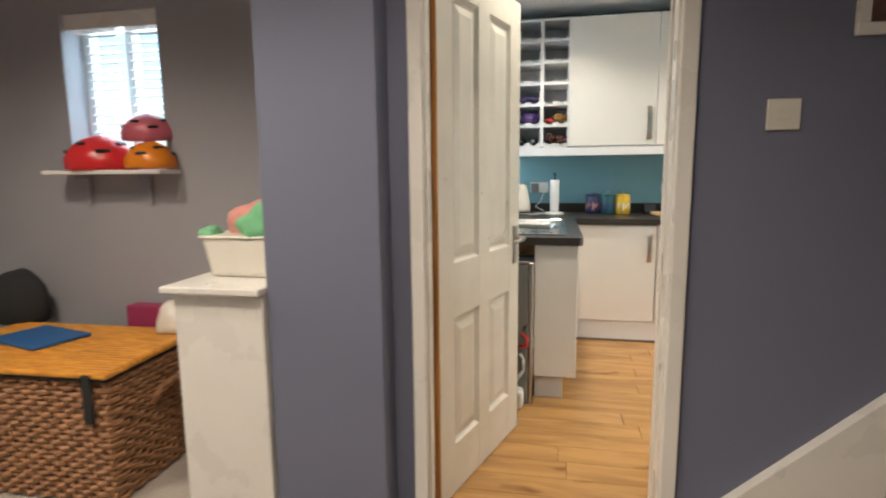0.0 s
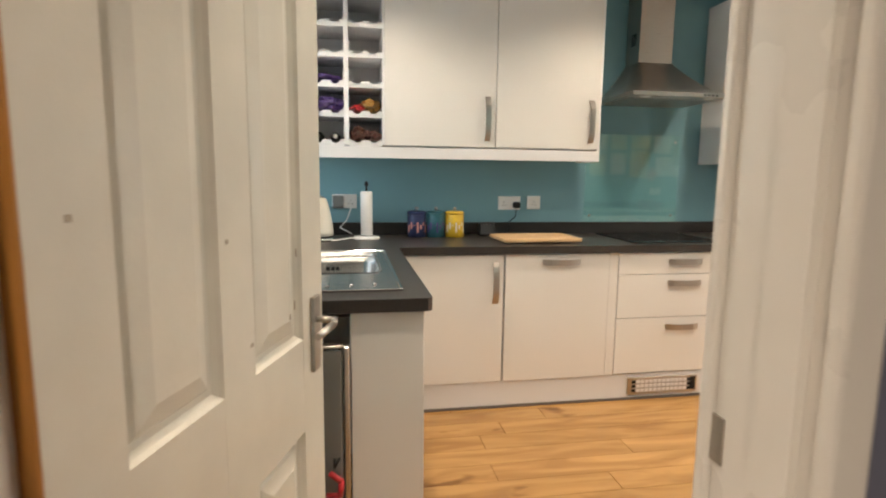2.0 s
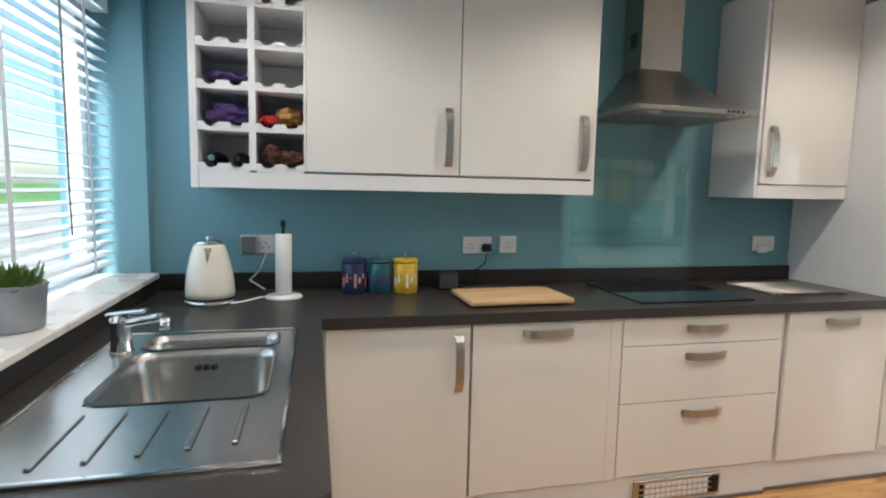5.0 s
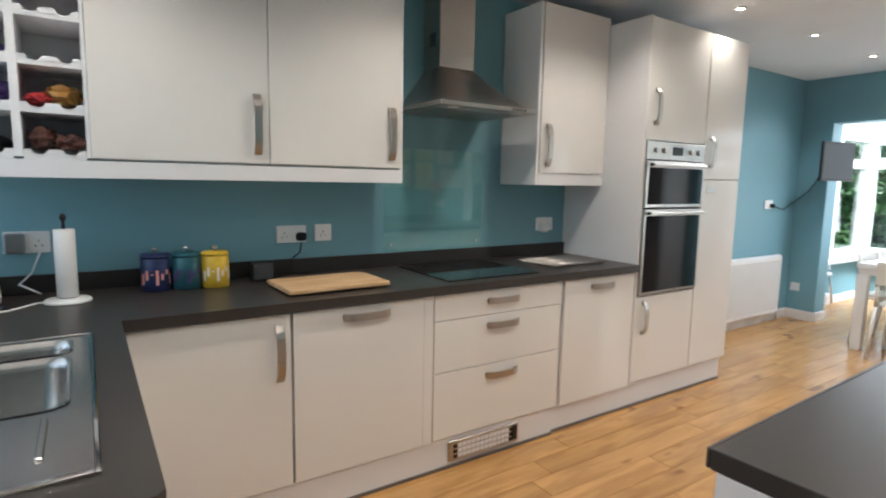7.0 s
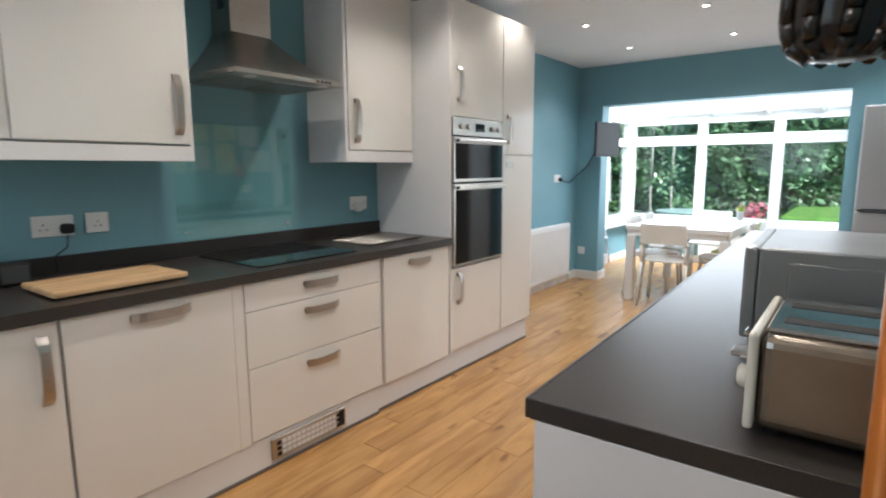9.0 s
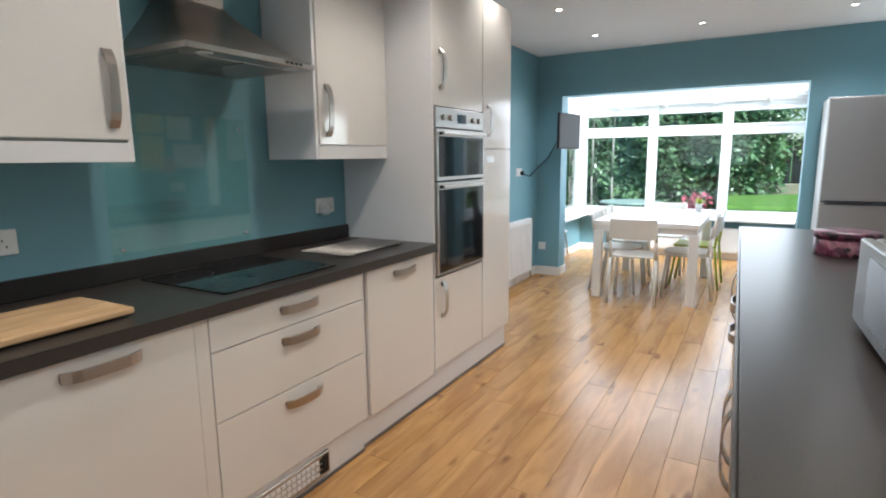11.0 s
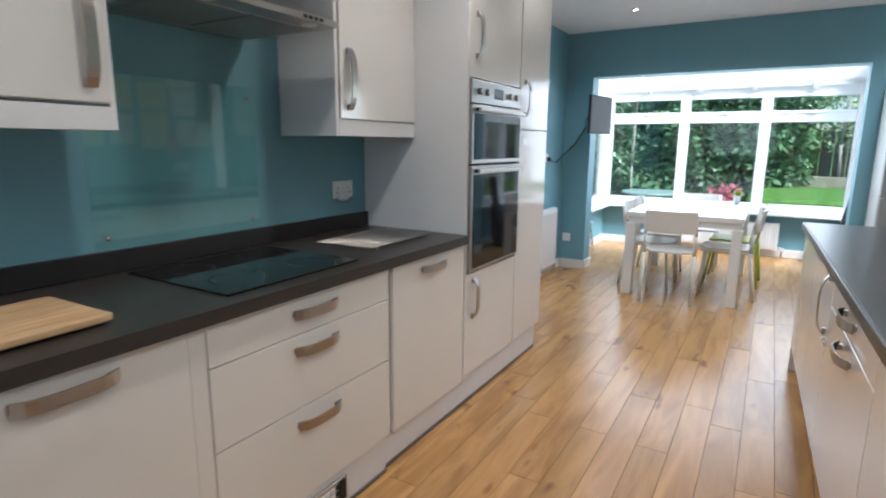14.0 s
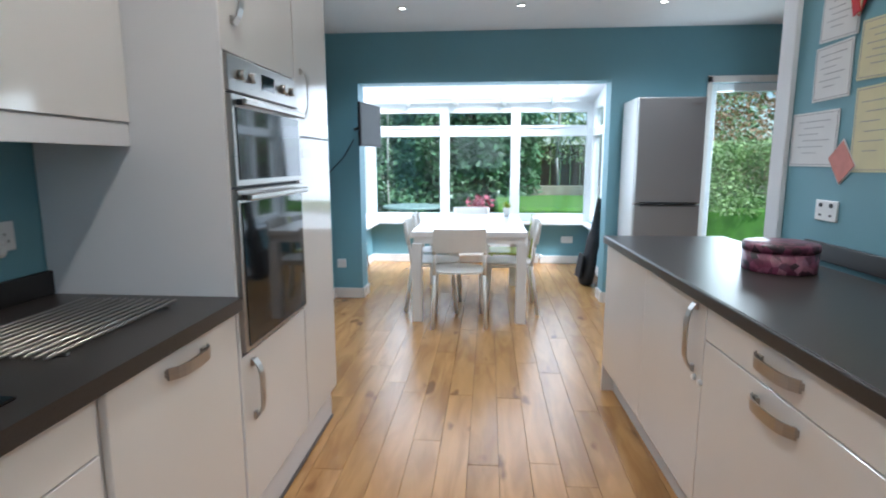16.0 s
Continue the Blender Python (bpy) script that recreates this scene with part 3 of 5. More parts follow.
# sink run end
u = thing("sink_cabinet", "cream sink base cabinet seen at its end panel", "kitchen cabinet", group="base units")
part("end_panel", box(B(), 0.785, 1.012, 3.66, 3.68, 0.14, 0.868, 0.003), M_GLOSS, u)
part("side_panel", box(B(), 0.99, 1.012, 3.682, 4.83, 0.155, 0.868, 0.002), M_GLOSS, u)
part("back_panel", box(B(), 0.34, 0.785, 4.25, 4.27, 0.1, 0.70), M_CARC, u)
part("kick", box(B(), 0.79, 0.945, 3.72, 4.82, 0, 0.139), M_CARC, u)
a = thing("folding_board", "grey board with a metal edge stood beside the sink cabinet", "board")
part("panel", box(B(), 0.60, 0.762, 3.60, 3.63, 0.0, 0.775, 0.006), M_GREY, a)
part("edge", box(box(B(), 0.764, 0.782, 3.598, 3.634, 0.0, 0.78, 0.004), 0.60, 0.7635, 3.598, 3.634, 0.7755, 0.785, 0.002), M_STEEL, a)
a = thing("dustpan", "red and white dustpan hung on the grey board", "dustpan")
part("red_handle", tube(B(), [(0.72, 3.585, 0.40), (0.755, 3.575, 0.375), (0.75, 3.575, 0.33), (0.71, 3.58, 0.33)], 0.009), M_RED, a)
part("hook", tube(B(), [(0.735, 3.59, 0.44), (0.735, 3.575, 0.42), (0.75, 3.575, 0.45)], 0.004), M_BLACK, a)
part("white_pan", box(B(), 0.66, 0.74, 3.50, 3.585, 0.0, 0.11, 0.025, seg=3), M_WHITE, a)
part("white_loop", tube(B(), [(0.70, 3.575, 0.14), (0.735, 3.57, 0.2), (0.735, 3.57, 0.26), (0.715, 3.58, 0.29)], 0.008), M_WHITE, a)

# worktops
wt = thing("worktop", "dark grey laminate worktop with square edge, L-shaped", "worktop")
part("slab", poly(B(), [(0.33, 4.64), (0.33, 5.438), (3.698, 5.438), (3.698, 4.797), (1.035, 4.797), (1.035, 4.64)], 0.869, 0.91), M_TOP, wt)
part("slab", poly(B(), [(0.33, 3.64), (0.33, 3.76), (1.035, 3.76), (1.035, 3.655), (1.02, 3.64)], 0.869, 0.91), M_TOP, wt)
part("slab", poly(B(), [(0.93, 3.76), (0.93, 4.64), (1.035, 4.64), (1.035, 3.76)], 0.869, 0.91), M_TOP, wt)
part("slab", poly(B(), [(0.33, 3.76), (0.33, 4.64), (0.44, 4.64), (0.44, 3.76)], 0.869, 0.91), M_TOP, wt)
up = thing("upstand", "dark grey worktop upstand along the walls", "upstand")
part("strip", box(B(), 0.33, 3.712, 5.418, 5.4375, 0.9105, 0.985, 0.002), M_UPSTAND, up)
part("strip", box(B(), 0.329, 0.349, 3.64, 5.417, 0.9105, 0.974, 0.002), M_UPSTAND, up)

# tall units
u = thing("oven_tower", "tall gloss cream oven housing with cupboards above and below", "kitchen cabinet", group="tall units")
part("body", box(B(), 3.718, 4.306, YF + 0.024, 5.43, 0.155, 2.34), M_CARC, u)
part("side_panel", box(B(), 3.70, 3.717, YF + 0.002, 5.437, 0.155, 2.345, 0.001), M_CARC, u)
d = front(u, "door", 3.703, 4.302, 1.65, 2.338)
handle(d, 3.78, 1.84, 0.21, True)
d = front(u, "door", 3.703, 4.302, 0.175, 0.705)
handle(d, 3.78, 0.575, 0.21, True)
ov = thing("double_oven", "built-in steel double oven with black glass doors", "oven")
part("frame", box(B(), 3.708, 4.30, YF + 0.004, YF + 0.023, 0.712, 1.645, 0.002), M_BLACK, ov)
c = part("control_panel", box(B(), 3.712, 4.296, YF - 0.012, YF + 0.004, 1.535, 1.642, 0.003), M_STEEL, ov, "brushed steel control panel")
part("display", box(B(), 3.955, 4.06, YF - 0.014, YF - 0.0118, 1.565, 1.615), M_BLACKGLASS, c)
for x in (3.79, 3.87, 4.14, 4.22):
    part("knob", lathe(B(), [(0.016, 0), (0.016, 0.014), (0.012, 0.018)], 16, Matrix.Translation((x, YF - 0.012, 1.59)) @ pose(0, 0, 0, 90)), M_STEEL, c)
for z0, z1 in ((1.25, 1.528), (0.722, 1.24)):
    d = part("oven_door", box(B(), 3.712, 4.296, YF - 0.018, YF + 0.003, z0, z1, 0.003), M_STEEL, ov, "steel framed oven door")
    part("glass", box(B(), 3.734, 4.274, YF - 0.021, YF - 0.0178, z0 + (0.02 if z0 > 1 else 0.015), z1 - 0.04), M_BLACKGLASS, d, "black glass oven window")
    part("bar", box(B(), 3.735, 4.273, YF - 0.052, YF - 0.038, z1 - 0.034, z1 - 0.014, 0.004), M_STEEL, d)
    for x in (3.75, 4.25):
        part("bar_post", box(B(), x - 0.008, x + 0.008, YF - 0.038, YF - 0.0178, z1 - 0.032, z1 - 0.016), M_BLACK, d)
u = thing("fridge_housing", "tall gloss cream cupboard with two doors", "kitchen cabinet", group="tall units")
part("body", box(B(), 4.308, 4.748, YF + 0.024, 5.43, 0.155, 2.34), M_CARC, u)
d = front(u, "door", 4.311, 4.748, 1.43, 2.338)
handle(d, 4.375, 1.60, 0.2, True)
d = front(u, "door", 4.311, 4.748, 0.175, 1.424)
part("label", box(B(), 4.36, 4.47, YF - 0.002, YF + 0.0005, 1.34, 1.378), M_STEEL, d, "small steel badge")

# wall units
YW = 5.112
u = thing("wine_rack", "white open wine rack with two columns of notched shelves", "wine rack")
part("side", box(B(), 0.55, 0.577, YW, 5.436, 1.37, 2.385, 0.001), M_CARC, u)
part("side", box(B(), 0.972, 0.982, YW, 5.436, 1.44, 2.385, 0.001), M_CARC, u)
part("divider", box(B(), 0.765, 0.79, YW + 0.001, 5.42, 1.44, 2.385), M_CARC, u)
part("back", box(B(), 0.578, 0.971, 5.422, 5.436, 1.44, 2.385), M_CARC, u)
NR = 6
SH = 0.157
for i in range(NR + 1):
    z = 1.44 + i * SH
    for x0, x1 in ((0.578, 0.7645), (0.7905, 0.9715)):
        s = part("shelf", box(B(), x0, x1, YW + 0.004, 5.42, z - 0.007, z + 0.007), M_CARC, u)
        if i == NR:
            continue
        w = (x1 - x0)
        t = bmesh.new()
        pts = [(0, 0)]
        top = 0.026
        pts = [(x0, z + 0.0072), (x1, z + 0.0072), (x1, z + top)]
        for c in (0.75, 0.25):
            for k in range(7):
                a = math.pi * k / 6
                pts.append((x0 + w * c + 0.024 * math.cos(a), z + top - 0.018 * math.sin(a)))
        pts.append((x0, z + top))
        fa = [t.verts.new((x, YW + 0.002, zz)) for x, zz in pts]
        fb = [t.verts.new((x, YW + 0.016, zz)) for x, zz in pts]
        t.faces.new(fa), t.faces.new(fb[::-1])
        for k in range(len(pts)):
            t.faces.new((fa[k], fb[k], fb[(k + 1) % len(pts)], fa[(k + 1) % len(pts)]))
        bmesh.ops.recalc_face_normals(t, faces=t.faces[:])
        part("bottle_rest", t, M_CARC, s)


def wall_unit(name, label, x0, x1, doors, z0=1.44, z1=2.385):
    u = thing(name, label, "kitchen cabinet", group="wall units")
    part("body", box(B(), x0, x1, YW + 0.022, 5.437, z0, z1), M_CARC, u)
    for a, b, hx in doors:
        d = front(u, "door", a, b, z0 + 0.002, z1, YW)
        handle(d, hx, z0 + 0.16, 0.245, True, YW)
    return u


wall_unit("wall_cabinet", "gloss cream wall cabinet with two doors", 0.984, 2.246, ((0.984, 1.616, 1.565), (1.62, 2.244, 2.19)))
u = wall_unit("wall_cabinet", "gloss cream wall cabinet beside the hood", 3.152, 3.698, ((3.155, 3.697, 3.205),))
part("pelmet", box(B(), 3.15, 3.698, YW + 0.006, YW + 0.026, 1.372, 1.439, 0.001), M_CARC, u)
part("pelmet", box(B(), 3.131, 3.149, YW + 0.006, 5.437, 1.372, 2.385, 0.001), M_CARC, u)
u = thing("pelmet", "white light pelmet under the wall cabinets", "pelmet")
part("rail", box(B(), 0.578, 2.254, YW + 0.002, YW + 0.02, 1.37, 1.432, 0.001), M_CARC, u)
part("rail", box(B(), 2.247, 2.265, YW + 0.021, 5.437, 1.37, 2.385, 0.001), M_CARC, u)

# extractor hood
hd = thing("extractor_hood", "brushed steel chimney cooker hood", "cooker hood")
HX0, HX1, HY0, HZ = 2.366, 2.966, 4.95, 1.742
bm = B()
t = bmesh.new()
prof = [(0.0, 0.021), (0.1, 0.030), (0.25, 0.052), (0.4, 0.082), (0.55, 0.117), (0.70, 0.155), (0.84, 0.194), (0.94, 0.224), (1.0, 0.246)]
rings = []
for f, z in prof:
    x0, x1, y0 = HX0 + f * (2.56 - HX0), HX1 + f * (2.785 - HX1), HY0 + f * (5.27 - HY0)
    rings.append([t.verts.new(q) for q in ((x0, y0, HZ + z), (x1, y0, HZ + z), (x1, 5.435, HZ + z), (x0, 5.435, HZ + z))])
for a, b in zip(rings, rings[1:]):
    for i in range(4):
        f = t.faces.new((a[i], a[(i + 1) % 4], b[(i + 1) % 4], b[i]))
        f.smooth = True
t.faces.new(rings[0][::-1])
join(bm, t)
part("canopy", bm, M_STEEL, hd)
rim = part("rim", box(B(), HX0, HX1, HY0, 5.435, HZ, HZ + 0.022, 0.002), M_STEEL, hd)
for x0, x1 in ((HX0 + 0.035, (HX0 + HX1) / 2 - 0.006), ((HX0 + HX1) / 2 + 0.006, HX1 - 0.035)):
    part("filter", box(B(), x0, x1, HY0 + 0.09, 5.37, HZ - 0.004, HZ - 0.0005), M_FILTER, rim, "grey mesh grease filter")
for x in (HX0 + 0.10, HX1 - 0.10):
    part("hood_lamp", lathe(B(), [(0.026, -0.004), (0.03, 0.0)], 16, pose(x, HY0 + 0.045, HZ - 0.0008)), M_WHITE, rim, "small round hood lamp, off")
for i in range(4):
    part("button", box(B(), 2.80 + i * 0.025, 2.815 + i * 0.025, HY0 - 0.003, HY0 - 0.0002, HZ + 0.006, HZ + 0.016), M_BLACK, rim)
ch = part("chimney", box(B(), 2.56, 2.785, 5.27, 5.435, HZ + 0.236, 2.475, 0.002), M_STEEL, hd)
for i in range(6):
    part("vent_slot", box(B(), 2.5575, 2.5595, 5.31, 5.37, 2.10 + i * 0.012, 2.106 + i * 0.012), M_BLACK, ch)

# splash glass
sp = thing("glass_splashback", "pale green toughened glass splashback panel behind the hob", "splashback")
part("pane", box(B(), 2.315, 2.985, 5.428, 5.434, 0.987, 1.56, 0.001), M_SPLASH, sp).visible_shadow = False
for x in (2.355, 2.945):
    for z in (1.028, 1.515):
        part("screw_cap", lathe(B(), [(0.009, 0), (0.009, 0.005), (0.006, 0.007)], 12, Matrix.Translation((x, 5.428, z)) @ pose(0, 0, 0, 90)), M_CHROME, sp)

hob = thing("induction_hob", "black glass induction hob set in the worktop", "hob")
part("glass", box(B(), 2.375, 2.955, 4.868, 5.368, 0.9105, 0.917, 0.002), M_BLACKGLASS, hob)
for x, y, r in ((2.52, 5.0, 0.09), (2.82, 5.0, 0.075), (2.52, 5.24, 0.075), (2.82, 5.24, 0.09)):
    part("zone_ring", lathe(B(), [(r, 0.9171), (r, 0.9174), (r - 0.003, 0.9174), (r - 0.003, 0.9171)], 32, Matrix.Translation((x, y, 0)), cap=False), M_BLACK, hob)
ck = thing("cooling_rack", "steel wire pan rest lying on the worktop", "rack")
for i in range(12):
    y = 4.955 + i * 0.0255
    part("wire", rod(B(), (3.12, y, 0.922), (3.60, y, 0.9225), 0.0045, 6), M_STEEL, ck)
for x in (3.17, 3.55):
    part("crossbar", box(B(), x - 0.006, x + 0.006, 4.945, 5.245, 0.911, 0.9178), M_STEEL, ck)
cb = thing("chopping_board", "pale wooden chopping board lying on the worktop", "chopping board", pose(1.62, 4.885, 0.911, 0, 0, 2))
part("board", box(B(), 0, 0.46, 0, 0.29, 0.006, 0.028, 0.006, seg=2), M_BOARD, cb)
for x in (0.03, 0.41):
    part("foot", box(B(), x, x + 0.02, 0.03, 0.26, 0, 0.0062), M_BOARD, cb)


def tin(x, y, material, spots, label):
    t = thing("storage_tin", label, "tin", pose(x, y, 0.9105), "storage tins")
    part("can", lathe(B(), [(0.053, 0), (0.056, 0.003), (0.056, 0.134), (0.053, 0.138)], 28), material, t)
    ld = part("lid", lathe(B(), [(0.057, 0.138), (0.057, 0.149), (0.05, 0.155), (0.01, 0.156)], 28), material, t)
    part("knob", lathe(B(), [(0.006, 0.155), (0.005, 0.164), (0.012, 0.169), (0.012, 0.175), (0.006, 0.18)], 14), M_STEEL, ld)
    for k in range(7):
        a = math.radians(-150 + k * 20)
        bm = box(B(), -0.005, 0.005, -0.0575, -0.0555, 0.03 + 0.02 * (k % 3), 0.075 + 0.015 * (k % 2), 0.0, pose(0, 0, 0, 0, 0, math.degrees(a) + 90))
        part("motif", bm, spots, t)


tin(1.187, 5.29, M_BLUETIN, M_PINKTOY, "navy lidded storage tin with pink motif")
tin(1.303, 5.28, M_TEALTIN, M_PURPLE, "teal lidded storage tin with purple motif")
tin(1.416, 5.27, M_YELTIN, M_CREAM, "yellow lidded storage tin with pale motif")
ec = thing("smart_clock", "small black desk display on the worktop", "clock", pose(1.625, 5.31, 0.9105))
part("case", box(B(), -0.05, 0.05, -0.03, 0.03, 0, 0.085, 0.012, seg=2), M_BLACK, ec)
part("screen", box(B(), -0.042, 0.042, -0.033, -0.0302, 0.012, 0.073), M_SCREEN, ec)

kt = thing("kettle", "white enamel jug kettle with chrome trim", "kettle", pose(0.605, 5.14, 0.9105, 0, 0, 20))
part("body", lathe(B(), [(0.093, 0.028), (0.094, 0.05), (0.088, 0.11), (0.073, 0.185), (0.059, 0.228), (0.053, 0.236)], 32), M_CREAM, kt)
part("base", lathe(B(), [(0.096, 0.0), (0.098, 0.008), (0.096, 0.018)], 32), M_CHROME, kt)
part("band", lathe(B(), [(0.0945, 0.0185), (0.0955, 0.0275)], 32), M_BLACK, kt)
part("lid", lathe(B(), [(0.052, 0.2365), (0.047, 0.248), (0.02, 0.254), (0.012, 0.255), (0.014, 0.266), (0.008, 0.269)], 28), M_CHROME, kt)
part("spout", lathe(B(), [(0.022, 0), (0.006, 0.055)], 3, pose(-0.02, -0.058, 0.225, 180 - 12, 0, 0)), M_STEEL, kt)
part("handle", tube(B(), [(0.0, 0.05, 0.21), (0.0, 0.1, 0.2), (0.0, 0.118, 0.14), (0.0, 0.1, 0.08), (0.0, 0.07, 0.07)], 0.011), M_CREAM, kt)
tw = thing("paper_towel_holder", "white paper towel roll on an upright holder", "paper towel", pose(0.885, 5.2, 0.9105))
part("base", lathe(B(), [(0.075, 0), (0.077, 0.006), (0.07, 0.014), (0.02, 0.016)], 28), M_WHITE, tw)
part("roll", lathe(B(), [(0.032, 0.02), (0.034, 0.022), (0.034, 0.27), (0.032, 0.272)], 24), M_PAPER, tw)
part("finial", lathe(B(), [(0.006, 0.2725), (0.005, 0.3), (0.011, 0.31), (0.011, 0.322), (0.004, 0.33)], 12), M_BLACK, tw)


def sock(name, label, m, w, plug=False, usb=False):
    t = thing(name, label, "socket", m, "wall sockets")
    part("plate", box(B(), 0, w, -0.009, 0, 0, 0.086, 0.003), M_WHITE, t)
    for i in range(max(1, round(w / 0.075)) if w > 0.1 else 1):
        cx = w * (i + 0.5) / max(1, round(w / 0.075)) if w > 0.1 else w / 2
        part("rocker", box(B(), cx - 0.008, cx + 0.008, -0.011, -0.0092, 0.06, 0.074), M_WHITE, t)
        for dx, z in ((0, 0.045), (-0.011, 0.025), (0.011, 0.025)):
            part("pin_hole", box(B(), cx + dx - 0.002, cx + dx + 0.002, -0.0096, -0.0091, z, z + 0.008), M_BLACK, t)
    if plug:
        part("plug", box(B(), w * 0.62, w * 0.62 + 0.05, -0.045, -0.0098, 0.01, 0.052, 0.012, seg=2), M_BLACK, t)
    return t


sock("double_socket", "white double wall socket with a black plug", pose(1.732, 5.439, 1.065), 0.148, True)
sock("light_switch", "white square wall switch above the worktop", pose(1.926, 5.439, 1.068), 0.088)
s = sock("double_socket", "white double socket with a grey plug-in unit", pose(0.685, 5.439, 1.072), 0.148)
part("plug_unit", box(B(), 0.005, 0.07, -0.04, -0.0098, 0.004, 0.08, 0.006), M_MW, s)
s = sock("double_socket", "white double socket with a white plug", pose(3.445, 5.439, 1.07), 0.148)
part("plug", box(B(), 0.02, 0.08, -0.05, -0.0098, -0.01, 0.04, 0.01), M_WHITE, s)
one("cable", tube(B(), [(1.845, 5.40, 1.07), (1.84, 5.405, 1.02), (1.80, 5.41, 0.99), (1.79, 5.38, 0.92), (1.68, 5.33, 0.915)], 0.003), M_BLACK, "thin black power cable down to the worktop", "cable")
one("cable", tube(B(), [(0.80, 5.40, 1.08), (0.77, 5.39, 1.0), (0.73, 5.37, 0.96), (0.80, 5.3, 0.93)], 0.0035), M_WHITE, "white power cable hanging from the socket", "cable")
one("cable", tube(B(), [(0.66, 5.08, 0.916), (0.72, 5.1, 0.916), (0.79, 5.19, 0.916), (0.815, 5.2, 0.916)], 0.004), M_WHITE, "white kettle cable lying on the worktop", "cable")

# packets in the rack
def packet(x, z, material, label, name="bottle", r=0.03):
    t = thing(name, label, name, pose(x, 5.14, z, -90))
    part("body", lathe(B(), [(r * 0.35, 0), (r * 0.4, 0.06), (r, 0.12), (r, 0.24), (r * 0.9, 0.245)], 14), material, t)
    part("cap", lathe(B(), [(r * 0.42, -0.012), (r * 0.42, 0.0)], 12), M_CHROME, t)


for i, (c, row, m, lb) in enumerate(((0, 0, M_BLACK, "dark glass wine bottle lying in the rack"), (0.5, 0, M_BLACK, "dark glass wine bottle lying in the rack"))):
    packet(0.622 + 0.093 * i, 1.44 + 0.046, m, lb)
def pouch(x0, x1, row, material, label, h=0.055, seed=1):
    rnd = random.Random(seed)
    z = 1.44 + row * SH + 0.029
    t = bmesh.new()
    bmesh.ops.create_icosphere(t, subdivisions=3, radius=0.5)
    o_ = Vector((seed * 3.1, rnd.uniform(0, 9), 0))
    for v in t.verts:
        k = max(abs(v.co.x), abs(v.co.y)) / v.co.length
        v.co *= (0.75 + 0.3 * k) * (1 + 0.5 * noise.noise(v.co * 5 + o_))
        v.co = Vector((v.co.x * (x1 - x0) * 1.1, v.co.y * 0.2, max(0.0, v.co.z * h * 1.1 + h / 2 * 0.9)))
    t.transform(Matrix.Translation(((x0 + x1) / 2, 5.235, z)))
    one("snack_packet", t, material, label, "packet")


pouch(0.60, 0.75, 1, M_PURPLE, "dark purple foil packet in the rack", 0.085, 2)
pouch(0.60, 0.74, 2, M_PURPLE, "light purple foil packet in the rack", 0.05, 3)
pouch(0.80, 0.88, 1, M_RED, "red foil packet in the rack", 0.045, 4)
pouch(0.86, 0.96, 1, M_AMBER, "amber foil packet in the rack", 0.08, 5)
pouch(0.805, 0.88, 0, M_BROWN, "dark brown packet in the rack", 0.085, 6)
pouch(0.87, 0.965, 0, M_BROWN, "dull brown packet in the rack", 0.06, 7)

# ---------- sink ----------
sk = thing("sink", "stainless steel inset sink with drainer and half bowl", "sink")
bm = B()
X0, X1, Y0, Y1, ZT = 0.435, 0.945, 3.75, 4.65, 0.9125


def bowl(bm, x0, x1, y0, y1, depth, r=0.05):
    t = bmesh.new()
    def ring(inset, z, rr):
        out = []
        for cx, cy, a0 in ((x1 - rr - inset, y1 - rr - inset, 0), (x0 + rr + inset, y1 - rr - inset, 90), (x0 + rr + inset, y0 + rr + inset, 180), (x1 - rr - inset, y0 + rr + inset, 270)):
            for k in range(6):
                a = math.radians(a0 + 18 * k)
                out.append(t.verts.new((cx + rr * math.cos(a), cy + rr * math.sin(a), z)))
        return out
    rs = [ring(-0.008, ZT + 0.0045, r), ring(0.0, ZT + 0.003, r), ring(0.006, ZT - 0.02, r), ring(0.014, ZT - depth + 0.02, r), ring(0.035, ZT - depth, r * 0.7)]
    for a, b in zip(rs, rs[1:]):
        for i in range(24):
            f = t.faces.new((a[i], b[i], b[(i + 1) % 24], a[(i + 1) % 24]))
            f.smooth = True
    t.faces.new(rs[-1])
    bmesh.ops.recalc_face_normals(t, faces=t.faces[:])
    for f in t.faces:
        f.normal_flip()
    join(bm, t)


BX0, BX1, BY0, BY1 = 0.535, 0.9, 4.07, 4.44
HBY0, HBY1 = 4.475, 4.615
for b in ((X0, BX0, Y0 + 0.01, Y1), (BX1, X1, Y0 + 0.01, Y1), (BX0, BX1, Y0 + 0.01, BY0), (BX0, BX1, BY1, HBY0), (BX0, BX1, HBY1, Y1)):
    part("deck", box(B(), b[0], b[1], b[2], b[3], 0.9102, ZT + 0.002), M_SINK, sk)
rimb = B()
for b in ((X0, X1, Y0, Y0 + 0.012), (X0, X1, Y1, Y1 + 0.01), (X1, X1 + 0.01, Y0, Y1 + 0.01), (X0 - 0.01, X0, Y0, Y1 + 0.01)):
    box(rimb, *b, 0.9102, ZT + 0.006, 0.002)
part("rim", rimb, M_CHROME, sk)
bm = B()
bowl(bm, BX0, BX1, BY0, BY1, 0.17)
mb = part("main_bowl", bm, M_SINK, sk)
bm = B()
bowl(bm, BX0, BX1, HBY0, HBY1, 0.12, 0.04)
part("half_bowl", bm, M_SINK, sk)
for x in (0.685, 0.706, 0.727):
    part("overflow", box(B(), x, x + 0.015, 4.418, 4.427, 0.864, 0.88, 0.003), M_BLACK, mb)
